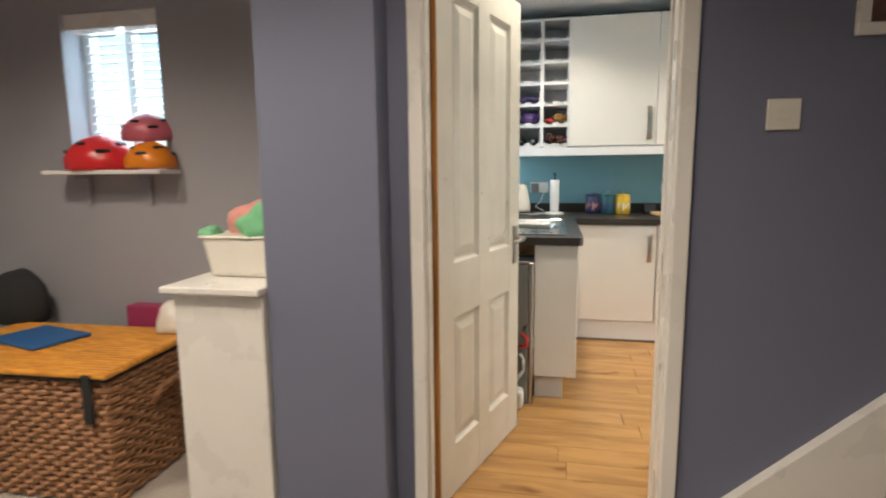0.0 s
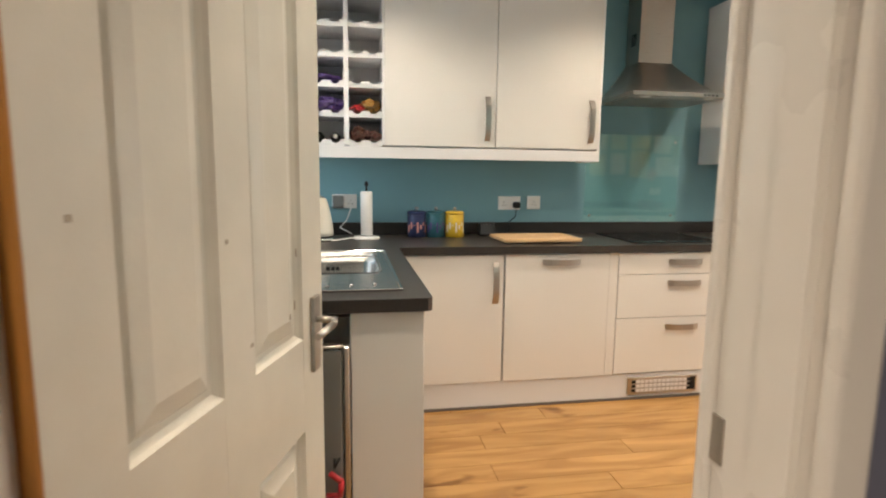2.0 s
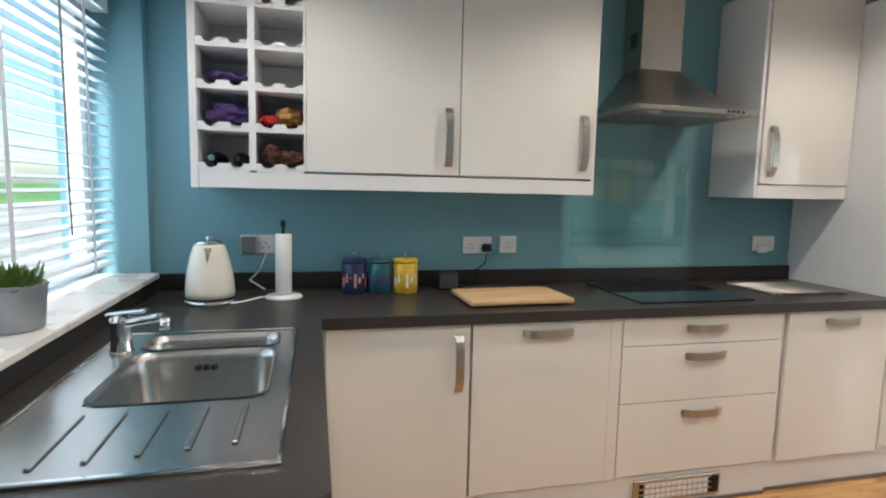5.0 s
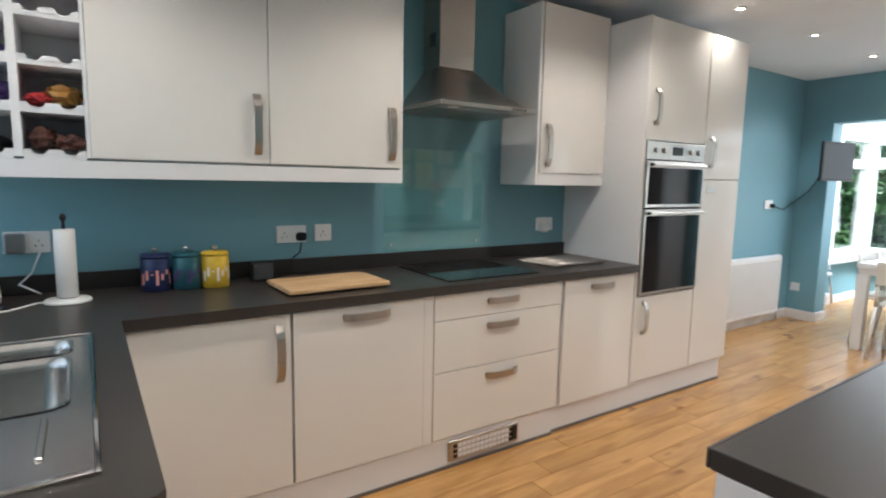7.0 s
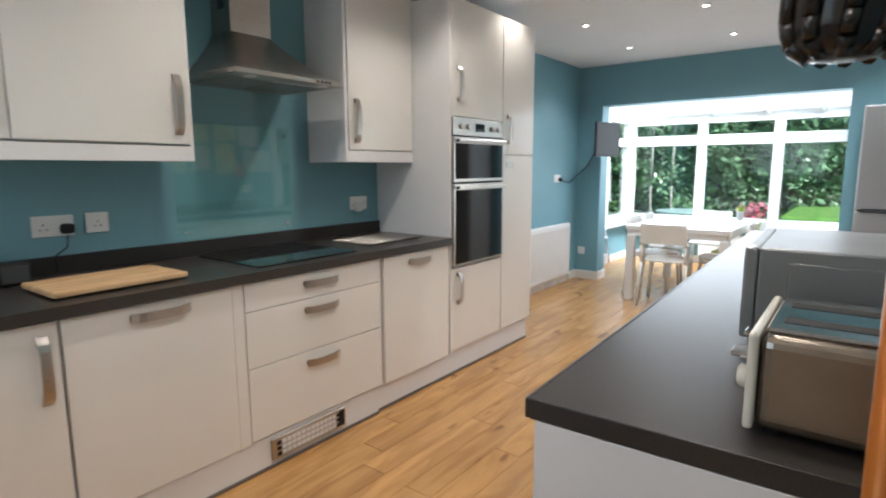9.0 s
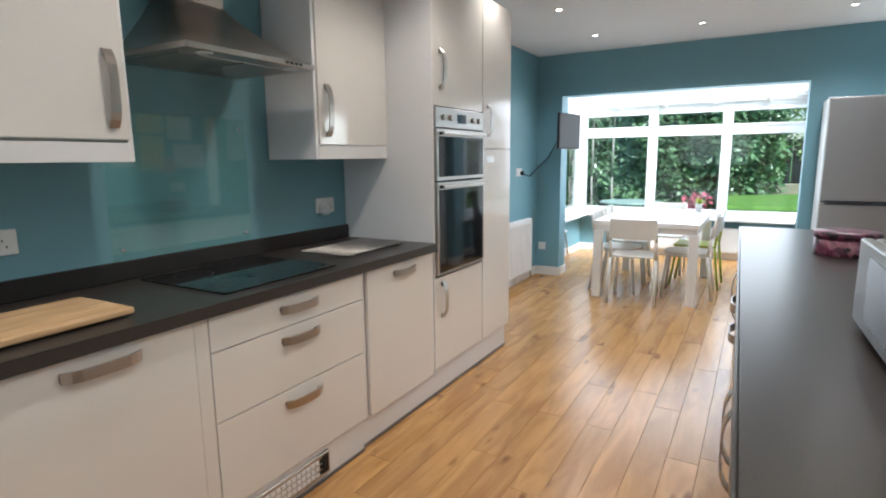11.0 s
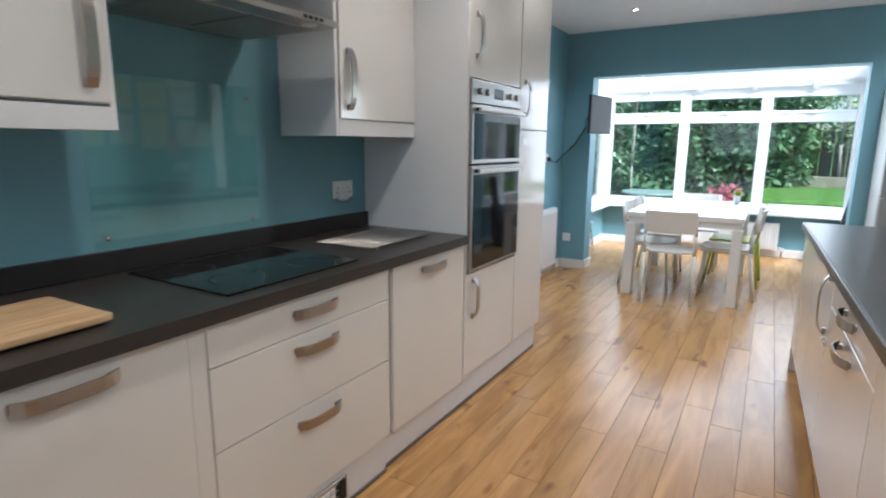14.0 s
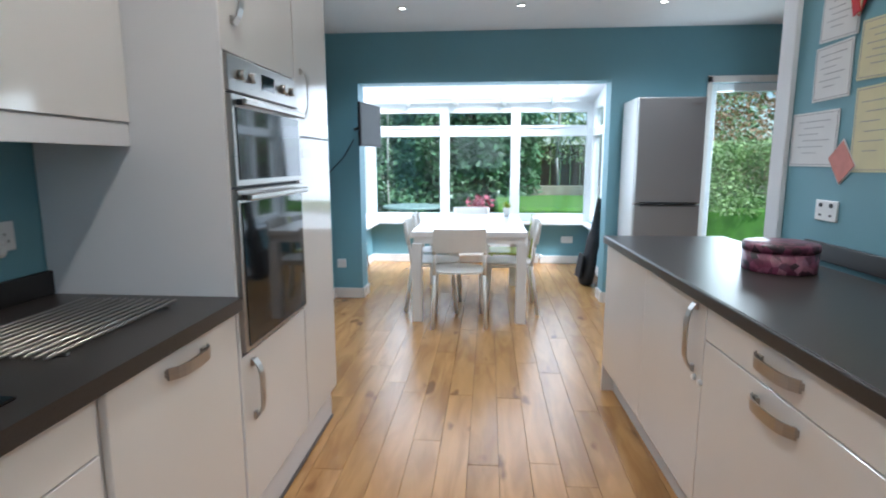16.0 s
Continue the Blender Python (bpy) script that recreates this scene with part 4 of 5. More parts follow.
for i in range(5):
    x = 0.55 + i * 0.078
    part("drainer_rib", box(B(), x, x + 0.012, 3.80 + 0.01 * i, 4.02, ZT + 0.002, ZT + 0.007, 0.002), M_SINK, sk)
tp = thing("tap", "chrome single lever mixer tap", "tap", pose(0.49, 4.47, 0.9145, 0, 0, -8))
part("body", lathe(B(), [(0.031, 0), (0.031, 0.008), (0.027, 0.016), (0.026, 0.075), (0.029, 0.086), (0.026, 0.098), (0.014, 0.104)], 24), M_CHROME, tp)
part("spout", box(B(), 0.0, 0.128, -0.017, 0.017, 0.064, 0.09, 0.010, pose(0, 0, 0, 0, -10), 3), M_CHROME, tp)
part("outlet", lathe(B(), [(0.014, 0.055), (0.015, 0.062), (0.015, 0.09)], 16, pose(0.116, 0, 0.008)), M_CHROME, tp)
part("lever", box(B(), -0.024, 0.085, -0.012, 0.012, 0.103, 0.113, 0.004, pose(0, 0, 0, 0, -7), 2), M_CHROME, tp)

# ---------- kitchen window ----------
w = thing("window_1", "white framed kitchen window behind a venetian blind", "window", kind="structure")
for b in ((3.5, 5.37, 1.0, 1.06), (3.5, 5.37, 2.06, 2.12), (3.5, 3.56, 1.06, 2.06), (5.31, 5.37, 1.06, 2.06), (4.40, 4.48, 1.06, 2.06)):
    part("window_frame", box(B(), 0.05, 0.11, b[0], b[1], b[2], b[3], 0.004), M_UPVC, w)
g = part("pane", box(B(), 0.075, 0.08, 3.56, 5.31, 1.06, 2.06), M_GLASS, w)
g.visible_shadow = False
part("window_sill", box(B(), 0.11, 0.362, 3.46, 5.37, 0.9755, 1.0, 0.004), M_TRIM, w)
bl = thing("venetian_blind", "white slatted venetian blind, half open", "blind")
part("headrail", box(B(), 0.15, 0.215, 3.52, 5.345, 2.05, 2.115, 0.002), M_BLIND, bl)
slat = None
for i in range(23):
    z = 1.055 + i * 0.0425
    if slat is None:
        bm = B()
        t = bmesh.new()
        prev = None
        for k in range(5):
            u_ = -0.025 + 0.0125 * k
            zz = 0.003 * (1 - (u_ / 0.025) ** 2)
            row_ = [t.verts.new((u_, 3.53, zz)), t.verts.new((u_, 5.335, zz)), t.verts.new((u_, 5.335, zz - 0.0022)), t.verts.new((u_, 3.53, zz - 0.0022))]
            if prev:
                for q in range(4):
                    t.faces.new((prev[q], prev[(q + 1) % 4], row_[(q + 1) % 4], row_[q]))
            prev = row_
        join(bm, t)
        slat = part("slat", bm, M_BLIND, bl)
        o = slat
    else:
        o = new("slat", slat.data)
        o.parent = bl
    o.matrix_basis = pose(0.182, 0, z, 0, 9, 0)
for y in (3.9, 4.55, 5.12):
    part("tape", box(B(), 0.206, 0.2075, y - 0.012, y + 0.012, 1.04, 2.05), M_BLIND, bl)
one("cable", tube(B(), [(0.215, 4.9, 2.06), (0.216, 4.9, 1.35), (0.216, 4.905, 1.2)], 0.004), M_GREY, "dark blind cord hanging beside the slats", "cord")
pt = thing("potted_plant", "small green succulent in a zinc pot on the sill", "plant", pose(0.262, 4.42, 1.001))
part("pot", lathe(B(), [(0.06, 0), (0.064, 0.005), (0.074, 0.11), (0.077, 0.118), (0.074, 0.12), (0.068, 0.1)], 24), M_ZINC, pt)
rnd = random.Random(3)
t = bmesh.new()
for i in range(150):
    a, e, L = rnd.uniform(0, 6.283), rnd.uniform(0.25, 1.4), rnd.uniform(0.04, 0.085)
    d_ = Vector((math.cos(a) * math.cos(e), math.sin(a) * math.cos(e), math.sin(e)))
    s_ = d_.cross(Vector((0, 0, 1))).normalized() * 0.008
    o_ = Vector((math.cos(a), math.sin(a), 0)) * rnd.uniform(0, 0.055) + Vector((0, 0, 0.1))
    vs = [t.verts.new(o_ + q) for q in (-s_ * 0.5, s_ * 0.5, d_ * L * 0.6 + s_, d_ * L, d_ * L * 0.6 - s_)]
    t.faces.new(vs)
part("leaves", t, M_LEAF, pt)

# ---------- side run of units along the partition ----------
SIDE = pose(1.885, 3.295, 0, 0, 0, 1.6)
wt = thing("worktop", "dark grey laminate worktop on the side units", "worktop", SIDE)
part("slab", box(B(), 0.0, 3.335, -0.66, -0.0105, 0.869, 0.91, 0.002, seg=2), M_TOP, wt)
part("edge_strip", box(B(), 0.0, 3.335, -0.0105, 0.0, 0.869, 0.9098, 0.004, seg=2), M_TOP, wt)
us = thing("upstand", "dark grey upstand behind the side worktop", "upstand")
part("strip", box(B(), 1.9, 4.62, 2.622, 2.642, 0.911, 0.985, 0.002), M_UPSTAND, us)
u = thing("side_cabinet", "gloss cream end cabinet of the side run", "kitchen cabinet", SIDE, "side units")
part("body", box(B(), 0.02, 0.6, -0.64, -0.045, 0.155, 0.868), M_CARC, u)
part("end_panel", box(B(), 0.0, 0.018, -0.65, -0.022, 0.0, 0.868, 0.001), M_CARC, u)
XS = ((0.02, 0.6), (0.6, 1.2), (1.2, 1.985), (1.985, 3.31))


def back_front(parent, name, x0, x1, z0, z1):
    return part(name, box(B(), x0, x1, -0.042, -0.022, z0, z1, 0.0018), M_GLOSS, parent)


def handle_back(parent, x, z, length, upright):
    o = handle(parent, 0, 0, length, upright, 0.0)
    o.matrix_basis = pose(x, -0.022, z, 0, 0, 180)
    return o


d = back_front(u, "door", 0.02, 0.598, 0.156, 0.862)
handle_back(d, 0.54, 0.74, 0.2, True)
u = thing("side_cabinet", "gloss cream base cabinet with one door", "kitchen cabinet", SIDE, "side units")
part("body", box(B(), 0.602, 1.18, -0.64, -0.045, 0.155, 0.868), M_CARC, u)
d = back_front(u, "door", 0.602, 1.145, 0.156, 0.862)
handle_back(d, 0.66, 0.74, 0.2, True)
u = thing("drawer_cabinet", "gloss cream cabinet with wide drawers", "kitchen cabinet", SIDE, "side units")
part("body", box(B(), 1.15, 2.0, -0.64, -0.045, 0.155, 0.868), M_CARC, u)
for z0, z1, hz in ((0.752, 0.862, 0.815), (0.163, 0.748, 0.70)):
    d = back_front(u, "drawer", 1.15, 1.995, z0, z1)
    handle_back(d, 1.565, hz, 0.2, False)
u = thing("side_cabinet", "gloss cream cabinet with a door beside the drawers", "kitchen cabinet", SIDE, "side units")
part("body", box(B(), 2.002, 3.305, -0.64, -0.045, 0.155, 0.868), M_CARC, u)
d = back_front(u, "door", 2.0, 2.62, 0.156, 0.862)
handle_back(d, 2.07, 0.735, 0.24, True)
back_front(u, "panel", 2.622, 3.3, 0.156, 0.862)
part("end_panel", box(B(), 3.302, 3.318, -0.65, -0.022, 0.0, 0.868, 0.001), M_GLOSS, u)
for x in (2.05, 2.0):
    part("catch", lathe(B(), [(0.012, 0), (0.008, 0.012)], 10, pose(x, -0.022, 0.6, -90)), M_WHITE, u)
pk = thing("plinth", "cream plinth below the side units", "plinth", SIDE)
part("board", box(B(), 0.02, 3.3, -0.105, -0.087, 0, 0.154), M_CARC, pk)

# toaster
to = thing("toaster", "cream and steel four slot toaster on the worktop", "toaster", pose(1.965, 2.945, 0.911, 0, 0, 0))
part("body", box(B(), 0.006, 0.314, -0.284, -0.016, 0.012, 0.166, 0.018, seg=3), M_TOASTSIDE, to, "brushed steel toaster body")
e = part("front_end", box(B(), 0.0, 0.32, -0.0155, 0.0, 0.01, 0.17, 0.007, seg=3), M_CREAM, to, "cream enamel toaster end")
part("back_end", box(B(), 0.0, 0.32, -0.30, -0.2845, 0.01, 0.17, 0.007, seg=3), M_CREAM, to)
tpp = part("top", box(B(), 0.03, 0.29, -0.28, -0.02, 0.1662, 0.175, 0.004), M_CHROME, to)
for i in range(2):
    x = 0.078 + i * 0.122
    part("slot", box(B(), x, x + 0.042, -0.26, -0.04, 0.1745, 0.1758), M_BLACK, tpp)
for x in (0.09, 0.23):
    part("lever", box(B(), x - 0.022, x + 0.022, 0.0005, 0.035, 0.105, 0.117, 0.005), M_CHROME, e)
    part("dial", lathe(B(), [(0.02, 0), (0.02, 0.018), (0.016, 0.022)], 18, pose(x, 0.0005, 0.068, -90)), M_CREAM, e)
for x in (0.03, 0.27):
    for y in (-0.26, -0.05):
        part("foot", box(B(), x, x + 0.02, y, y + 0.02, 0, 0.0122), M_BLACK, to)
# microwave
mw = thing("microwave", "silver grey microwave oven on the worktop", "microwave", pose(2.47, 3.03, 0.911, 0, 0, 2))
part("case", box(B(), 0.0, 0.50, -0.40, -0.03, 0.018, 0.24, 0.006, seg=2), M_MW, mw)
part("front_panel", box(B(), 0.0, 0.50, -0.0295, 0.0, 0.018, 0.24, 0.006, seg=2), M_MW, mw)
part("side_emboss", box(B(), -0.004, -0.0002, -0.36, -0.09, 0.05, 0.21, 0.003), M_MW, mw)
part("window", box(B(), 0.03, 0.36, 0.0002, 0.003, 0.05, 0.21), M_BLACKGLASS, mw)
for x in (0.03, 0.45):
    for y in (-0.37, -0.06):
        part("foot", box(B(), x, x + 0.03, y, y + 0.03, 0, 0.0182), M_BLACK, mw)
one("cable", tube(B(), [(2.30, 2.66, 1.05), (2.24, 2.70, 1.12), (2.22, 2.72, 1.15), (2.15, 2.69, 1.04), (2.12, 2.66, 0.95)], 0.005), M_WHITE, "white appliance cable against the wall", "cable")
# round tin
tn = thing("cake_tin", "dark red floral round tin on the worktop", "tin", pose(4.27, 2.92, 0.911))
part("can", lathe(B(), [(0.126, 0), (0.128, 0.004), (0.128, 0.078)], 40), M_FLORAL, tn)
part("lid", lathe(B(), [(0.131, 0.0782), (0.131, 0.104), (0.126, 0.108), (0.02, 0.109)], 40), M_FLORAL, tn)

# stick vacuum hung on the partition
vc = thing("stick_vacuum", "cordless stick vacuum with orange wand hung on the wall", "vacuum cleaner", pose(1.69, 2.778, 0))
part("wand", lathe(B(), [(0.019, 0.14), (0.019, 1.335)], 20), M_VACORANGE, vc, "orange metallic wand")
part("collar", lathe(B(), [(0.022, 1.3355), (0.024, 1.345), (0.024, 1.375), (0.021, 1.42), (0.019, 1.46)], 20), M_VACGREY, vc)
part("body", lathe(B(), [(0.03, 0), (0.042, 0.01), (0.042, 0.17), (0.03, 0.19)], 20, pose(0.02, -0.012, 1.465)), M_VACRED, vc, "dark red vacuum body")
cy = part("cyclone", lathe(B(), [(0.012, -0.012), (0.032, -0.009), (0.046, 0.004), (0.05, 0.02), (0.05, 0.06), (0.044, 0.1), (0.025, 0.12)], 28, pose(-0.01, 0.07, 1.45)), M_VACGREY, vc)
for i in range(10):
    a = math.radians(i * 36)
    bm = tube(B(), [(-0.01 + r * math.cos(a + t_), 0.07 + r * math.sin(a + t_), z) for r, z, t_ in
                    ((0.03, 1.443, 0), (0.046, 1.456, 0.05), (0.051, 1.475, 0.1), (0.051, 1.51, 0.15), (0.044, 1.55, 0.25), (0.026, 1.572, 0.35))], 0.008, 7)
    part("cone", bm, M_VACGREY, cy)
part("floor_head", box(B(), -0.11, 0.11, -0.06, 0.06, 0.03, 0.138, 0.02, seg=2), M_VACGREY, vc)
part("dock", box(B(), -0.03, 0.03, -0.172, -0.03, 1.25, 1.45, 0.006), M_VACGREY, vc)

# papers on the partition
PY = 2.622


def paper(x1, z0, w, h, material, label, tilt=0.0, lines=6, name="certificate"):
    t = thing(name, label, "paper", pose(x1, PY, z0, 0, tilt, 0), "papers on the wall")
    part("sheet", box(B(), -w, 0, 0.0, 0.003, 0, h), material, t)
    for i in range(lines):
        z = h * (0.82 - 0.115 * i)
        part("line", box(B(), -w * (0.84 - 0.12 * (i % 3)), -w * (0.16 + 0.12 * (i % 2)), 0.0031, 0.0038, z, z + 0.0028), M_INK, t)
    for b in ((-w + 0.008, -0.008, 0.008, 0.0105), (-w + 0.008, -0.008, h - 0.0105, h - 0.008), (-w + 0.008, -w + 0.0105, 0.0105, h - 0.0105), (-0.0105, -0.008, 0.0105, h - 0.0105)):
        part("border", box(B(), b[0], b[1], 0.0031, 0.0038, b[2], b[3]), M_INK, t)


paper(4.835, 1.30, 0.34, 0.235, M_PAPER, "white certificate with printed lines pinned to the wall")
paper(4.70, 1.575, 0.25, 0.225, M_PAPER, "white typed letter pinned to the wall", 1)
paper(4.69, 1.82, 0.25, 0.22, M_PAPER, "white typed page pinned to the wall", -2)
paper(4.68, 2.05, 0.24, 0.2, M_CREAMPAPER, "cream certificate pinned to the wall", 3)
paper(4.42, 1.63, 0.26, 0.22, M_CREAMPAPER, "cream certificate pinned to the wall", -2)
paper(4.40, 1.28, 0.24, 0.32, M_CREAMPAPER, "cream certificate pinned low on the wall", 1)
rnd = random.Random(11)
for i in range(5):
    for j in range(3):
        paper(4.1 - i * 0.26, 1.32 + j * 0.27 + rnd.uniform(-0.03, 0.03), 0.2, 0.25, (M_PAPER, M_CREAMPAPER, M_PAPER)[(i + j) % 3],
              "paper sheet pinned in the crowded display", rnd.uniform(-4, 4), 2)
dm = thing("greeting_card", "pink patterned card pinned at an angle", "card", pose(4.45, PY + 0.004, 1.235, 0, 40, 0))
part("card", box(B(), -0.11, 0, 0, 0.003, 0, 0.13), M_PINKTOY, dm)
part("border", box(B(), -0.115, 0.005, -0.002, -0.0002, -0.005, 0.135), M_PAPER, dm)
rb = thing("rosette", "red ribbon rosette pinned among the papers", "rosette", pose(4.44, PY + 0.006, 1.9))
for i, a in enumerate((-35, -10, 18)):
    part("ribbon", box(B(), -0.02, 0.02, 0, 0.004, -0.02, 0.2, 0.0, pose(0, 0.005 * i, 0, 0, a, 0)), (M_RED, M_CREAMPAPER, M_RED)[i], rb)
s = thing("double_socket", "white double wall socket above the side worktop", "socket", pose(4.585, 2.621, 1.075, 0, 0, 180), "wall sockets")
part("plate", box(B(), 0, 0.148, -0.009, 0, 0, 0.086, 0.003), M_WHITE, s)
for x in (0.03, 0.1):
    part("rocker", box(B(), x, x + 0.018, -0.012, -0.0092, 0.058, 0.074), M_BLACK, s)
    part("pin_hole", box(B(), x, x + 0.018, -0.0098, -0.0091, 0.02, 0.028), M_BLACK, s)

# ---------- dining ----------
tb = thing("dining_table", "white lacquered rectangular dining table with square legs", "table")
TX0, TX1, TY0, TY1 = 6.46, 7.95, 3.72, 4.665
part("tabletop", box(B(), TX0, TX1, TY0, TY1, 0.715, 0.76, 0.004), M_WTABLE, tb)
part("apron", box(B(), TX0 + 0.02, TX1 - 0.02, TY0 + 0.02, TY1 - 0.02, 0.66, 0.7145), M_WTABLE, tb)
for x in (TX0 + 0.005, TX1 - 0.085):
    for y in (TY0 + 0.005, TY1 - 0.085):
        part("leg", box(B(), x, x + 0.08, y, y + 0.08, 0, 0.6595, 0.003), M_WTABLE, tb)


def make_chair(m, seatm, label, back=True):
    c = thing("dining_chair", label, "chair", m, "chairs round the table")
    bm = B()
    t = bmesh.new()
    pts = []
    for k in range(24):
        a = 2 * math.pi * k / 24
        s_, c_ = math.sin(a), math.cos(a)
        pts.append((0.205 * abs(c_) ** 0.55 * (1 if c_ > 0 else -1), 0.20 * abs(s_) ** 0.55 * (1 if s_ > 0 else -1)))
    poly(bm, pts, 0.435, 0.45)
    part("seat", bm, seatm, c)
    for sy in (-1, 1):
        part("back_leg", tube(B(), [(-0.25, sy * 0.21, 0), (-0.19, sy * 0.2, 0.43), (-0.215, sy * 0.2, 0.6), (-0.25, sy * 0.19, 0.80)], 0.0145), M_CHAIR, c)
        part("front_leg", tube(B(), [(0.2, sy * 0.2, 0), (0.16, sy * 0.185, 0.434)], 0.0145), M_CHAIR, c)
        part("side_rail", tube(B(), [(-0.19, sy * 0.195, 0.42), (0.165, sy * 0.185, 0.42)], 0.009), M_CHAIR, c)
    bm = B()
    t = bmesh.new()
    prev = None
    for k in range(9):
        y = -0.205 + 0.41 * k / 8
        bow = -0.035 * (1 - (y / 0.205) ** 2)
        ring = [t.verts.new((-0.225 + bow, y, 0.62)), t.verts.new((-0.25 + bow, y, 0.805)), t.verts.new((-0.262 + bow, y, 0.805)), t.verts.new((-0.237 + bow, y, 0.62))]
        if prev:
            for q in range(4):
                t.faces.new((prev[q], prev[(q + 1) % 4], ring[(q + 1) % 4], ring[q]))
        else:
            t.faces.new(ring[::-1])
        prev = ring
    t.faces.new(prev)
    bmesh.ops.recalc_face_normals(t, faces=t.faces[:])
    join(bm, t)
    part("backrest", bm, seatm, c)
    return c


lbl = "white moulded dining chair tucked at the table"
c1 = make_chair(pose(6.54, 4.275, 0, 0, 0, 4), M_CHAIR, lbl)
for m in (pose(6.95, 3.86, 0, 0, 0, 92), pose(8.06, 4.22, 0, 0, 0, 182), pose(6.95, 4.50, 0, 0, 0, -92), pose(7.5, 4.51, 0, 0, 0, -88)):
    copy_thing(c1, m)
lc = thing("lime_chair", "lime green framed chair along the side of the table", "chair", pose(7.5, 3.83, 0, 0, 0, 88), "chairs round the table")
part("seat", box(B(), -0.2, 0.2, -0.2, 0.2, 0.43, 0.45, 0.008), M_LIME, lc)
part("backrest", box(B(), -0.24, -0.225, -0.19, 0.19, 0.6, 0.78, 0.005), M_WHITE, lc)
for sy in (-1, 1):
    part("back_leg", tube(B(), [(-0.25, sy * 0.21, 0), (-0.2, sy * 0.2, 0.44), (-0.235, sy * 0.19, 0.79)], 0.013), M_LIME, lc)
    part("front_leg", tube(B(), [(0.22, sy * 0.2, 0), (0.16, sy * 0.185, 0.43)], 0.013), M_LIME, lc)
vs = thing("vase", "small glass of yellow green leaves on the table", "vase", pose(7.75, 3.85, 0.761))
part("glass", lathe(B(), [(0.03, 0), (0.036, 0.09)], 16), M_WHITE, vs)
t = bmesh.new()
rnd = random.Random(9)
for i in range(60):
    a, e, L = rnd.uniform(0, 6.28), rnd.uniform(0.3, 1.5), rnd.uniform(0.04, 0.09)
    d_ = Vector((math.cos(a) * math.cos(e), math.sin(a) * math.cos(e), math.sin(e))) * L
    s_ = d_.cross(Vector((0, 0, 1))).normalized() * 0.014
    o_ = Vector((0, 0, 0.08))
    t.faces.new([t.verts.new(o_ + q) for q in (d_ * 0.1, d_ * 0.6 + s_, d_, d_ * 0.6 - s_)])
part("leaves", t, M_LIME, vs)

# fridge freezer
fg = thing("fridge_freezer", "silver grey freestanding fridge freezer", "fridge")
part("body", box(B(), 6.735, 7.2, 2.32, 2.85, 0.02, 1.83, 0.006), M_WHITE, fg)
for z0, z1 in ((0.98, 1.825), (0.06, 0.97)):
    d = part("door", box(B(), 6.68, 6.733, 2.322, 2.848, z0, z1, 0.012, seg=3), M_FRIDGE, fg)
    # black strips draw the shadow line where the two doors meet
    part("grip_shade", box(B(), 6.676, 6.6805, 2.36, 2.81, (z0 + 0.003 if z0 > 0.5 else z1 - 0.012), (z0 + 0.011 if z0 > 0.5 else z1 - 0.003)), M_BLACK, d)
part("badge", box(B(), 6.678, 6.6805, 2.36, 2.43, 1.76, 1.775), M_STEEL, fg)
# back door
bd = thing("door_2", "white framed glazed door to the garden", "door", kind="structure")
for b in ((1.30, 1.40, 0, 2.0), (2.03, 2.09, 0, 2.0), (1.40, 2.03, 1.93, 2.0), (1.40, 2.03, 0, 0.15)):
    part("frame", box(B(), 7.27, 7.34, *b, 0.004), M_UPVC, bd)
for b in ((7.222, 7.23, 2.09, 2.13, 0, 2.05), (7.222, 7.23, 1.26, 2.13, 2.0, 2.06)):
    part("architrave", box(B(), *b, 0.002), M_TRIM, bd)
part("pane", box(B(), 7.30, 7.306, 1.40, 2.03, 0.15, 1.93), M_GLASS, bd).visible_shadow = False
part("handle", tube(B(), [(7.27, 1.44, 1.05), (7.22, 1.44, 1.05), (7.22, 1.54, 1.05)], 0.009), M_CHROME, bd)

# television on a bracket, radiator, sockets
tv = thing("television", "small black wall television on a swing bracket", "television", pose(7.0, 5.10, 1.64, 0, 0, -9))
part("panel", box(B(), -0.25, 0.25, -0.012, 0.012, -0.185, 0.185, 0.005), M_BLACK, tv)
part("screen", box(B(), -0.232, 0.232, -0.0145, -0.0122, -0.163, 0.167), M_SCREEN, tv)
part("casing", box(B(), -0.15, 0.15, 0.0122, 0.045, -0.12, 0.1, 0.01), M_BLACK, tv)
part("bracket", tube(B(), [(0.0, 0.045, 0.0), (0.02, 0.12, -0.02), (0.19, 0.22, -0.02)], 0.014), M_BLACK, tv)
one("cable", tube(B(), [(7.12, 5.28, 1.52), (7.20, 5.40, 1.36), (7.15, 5.51, 1.24), (6.95, 5.52, 1.16), (6.78, 5.52, 1.19)], 0.005), M_BLACK, "black television cable looping to the socket", "cable")
rd = thing("radiator", "white panel radiator under the wall sockets", "radiator")
part("panel", box(B(), 5.55, 6.88, 5.45, 5.475, 0.11, 0.70, 0.006), M_WHITE, rd)
part("rear_panel", box(B(), 5.55, 6.88, 5.50, 5.52, 0.11, 0.70, 0.006), M_WHITE, rd)
part("grille", box(B(), 5.55, 6.88, 5.4755, 5.4995, 0.69, 0.705), M_WHITE, rd)
for i in range(38):
    part("ridge", box(B(), 5.575 + i * 0.034, 5.595 + i * 0.034, 5.444, 5.4505, 0.15, 0.66, 0.002), M_WHITE, rd)
part("valve", tube(B(), [(6.88, 5.48, 0.14), (6.92, 5.48, 0.14), (6.92, 5.48, 0.0)], 0.012), M_CHROME, rd)
sock("double_socket", "white double wall socket with black plugs", pose(6.60, 5.539, 1.17), 0.148, True)
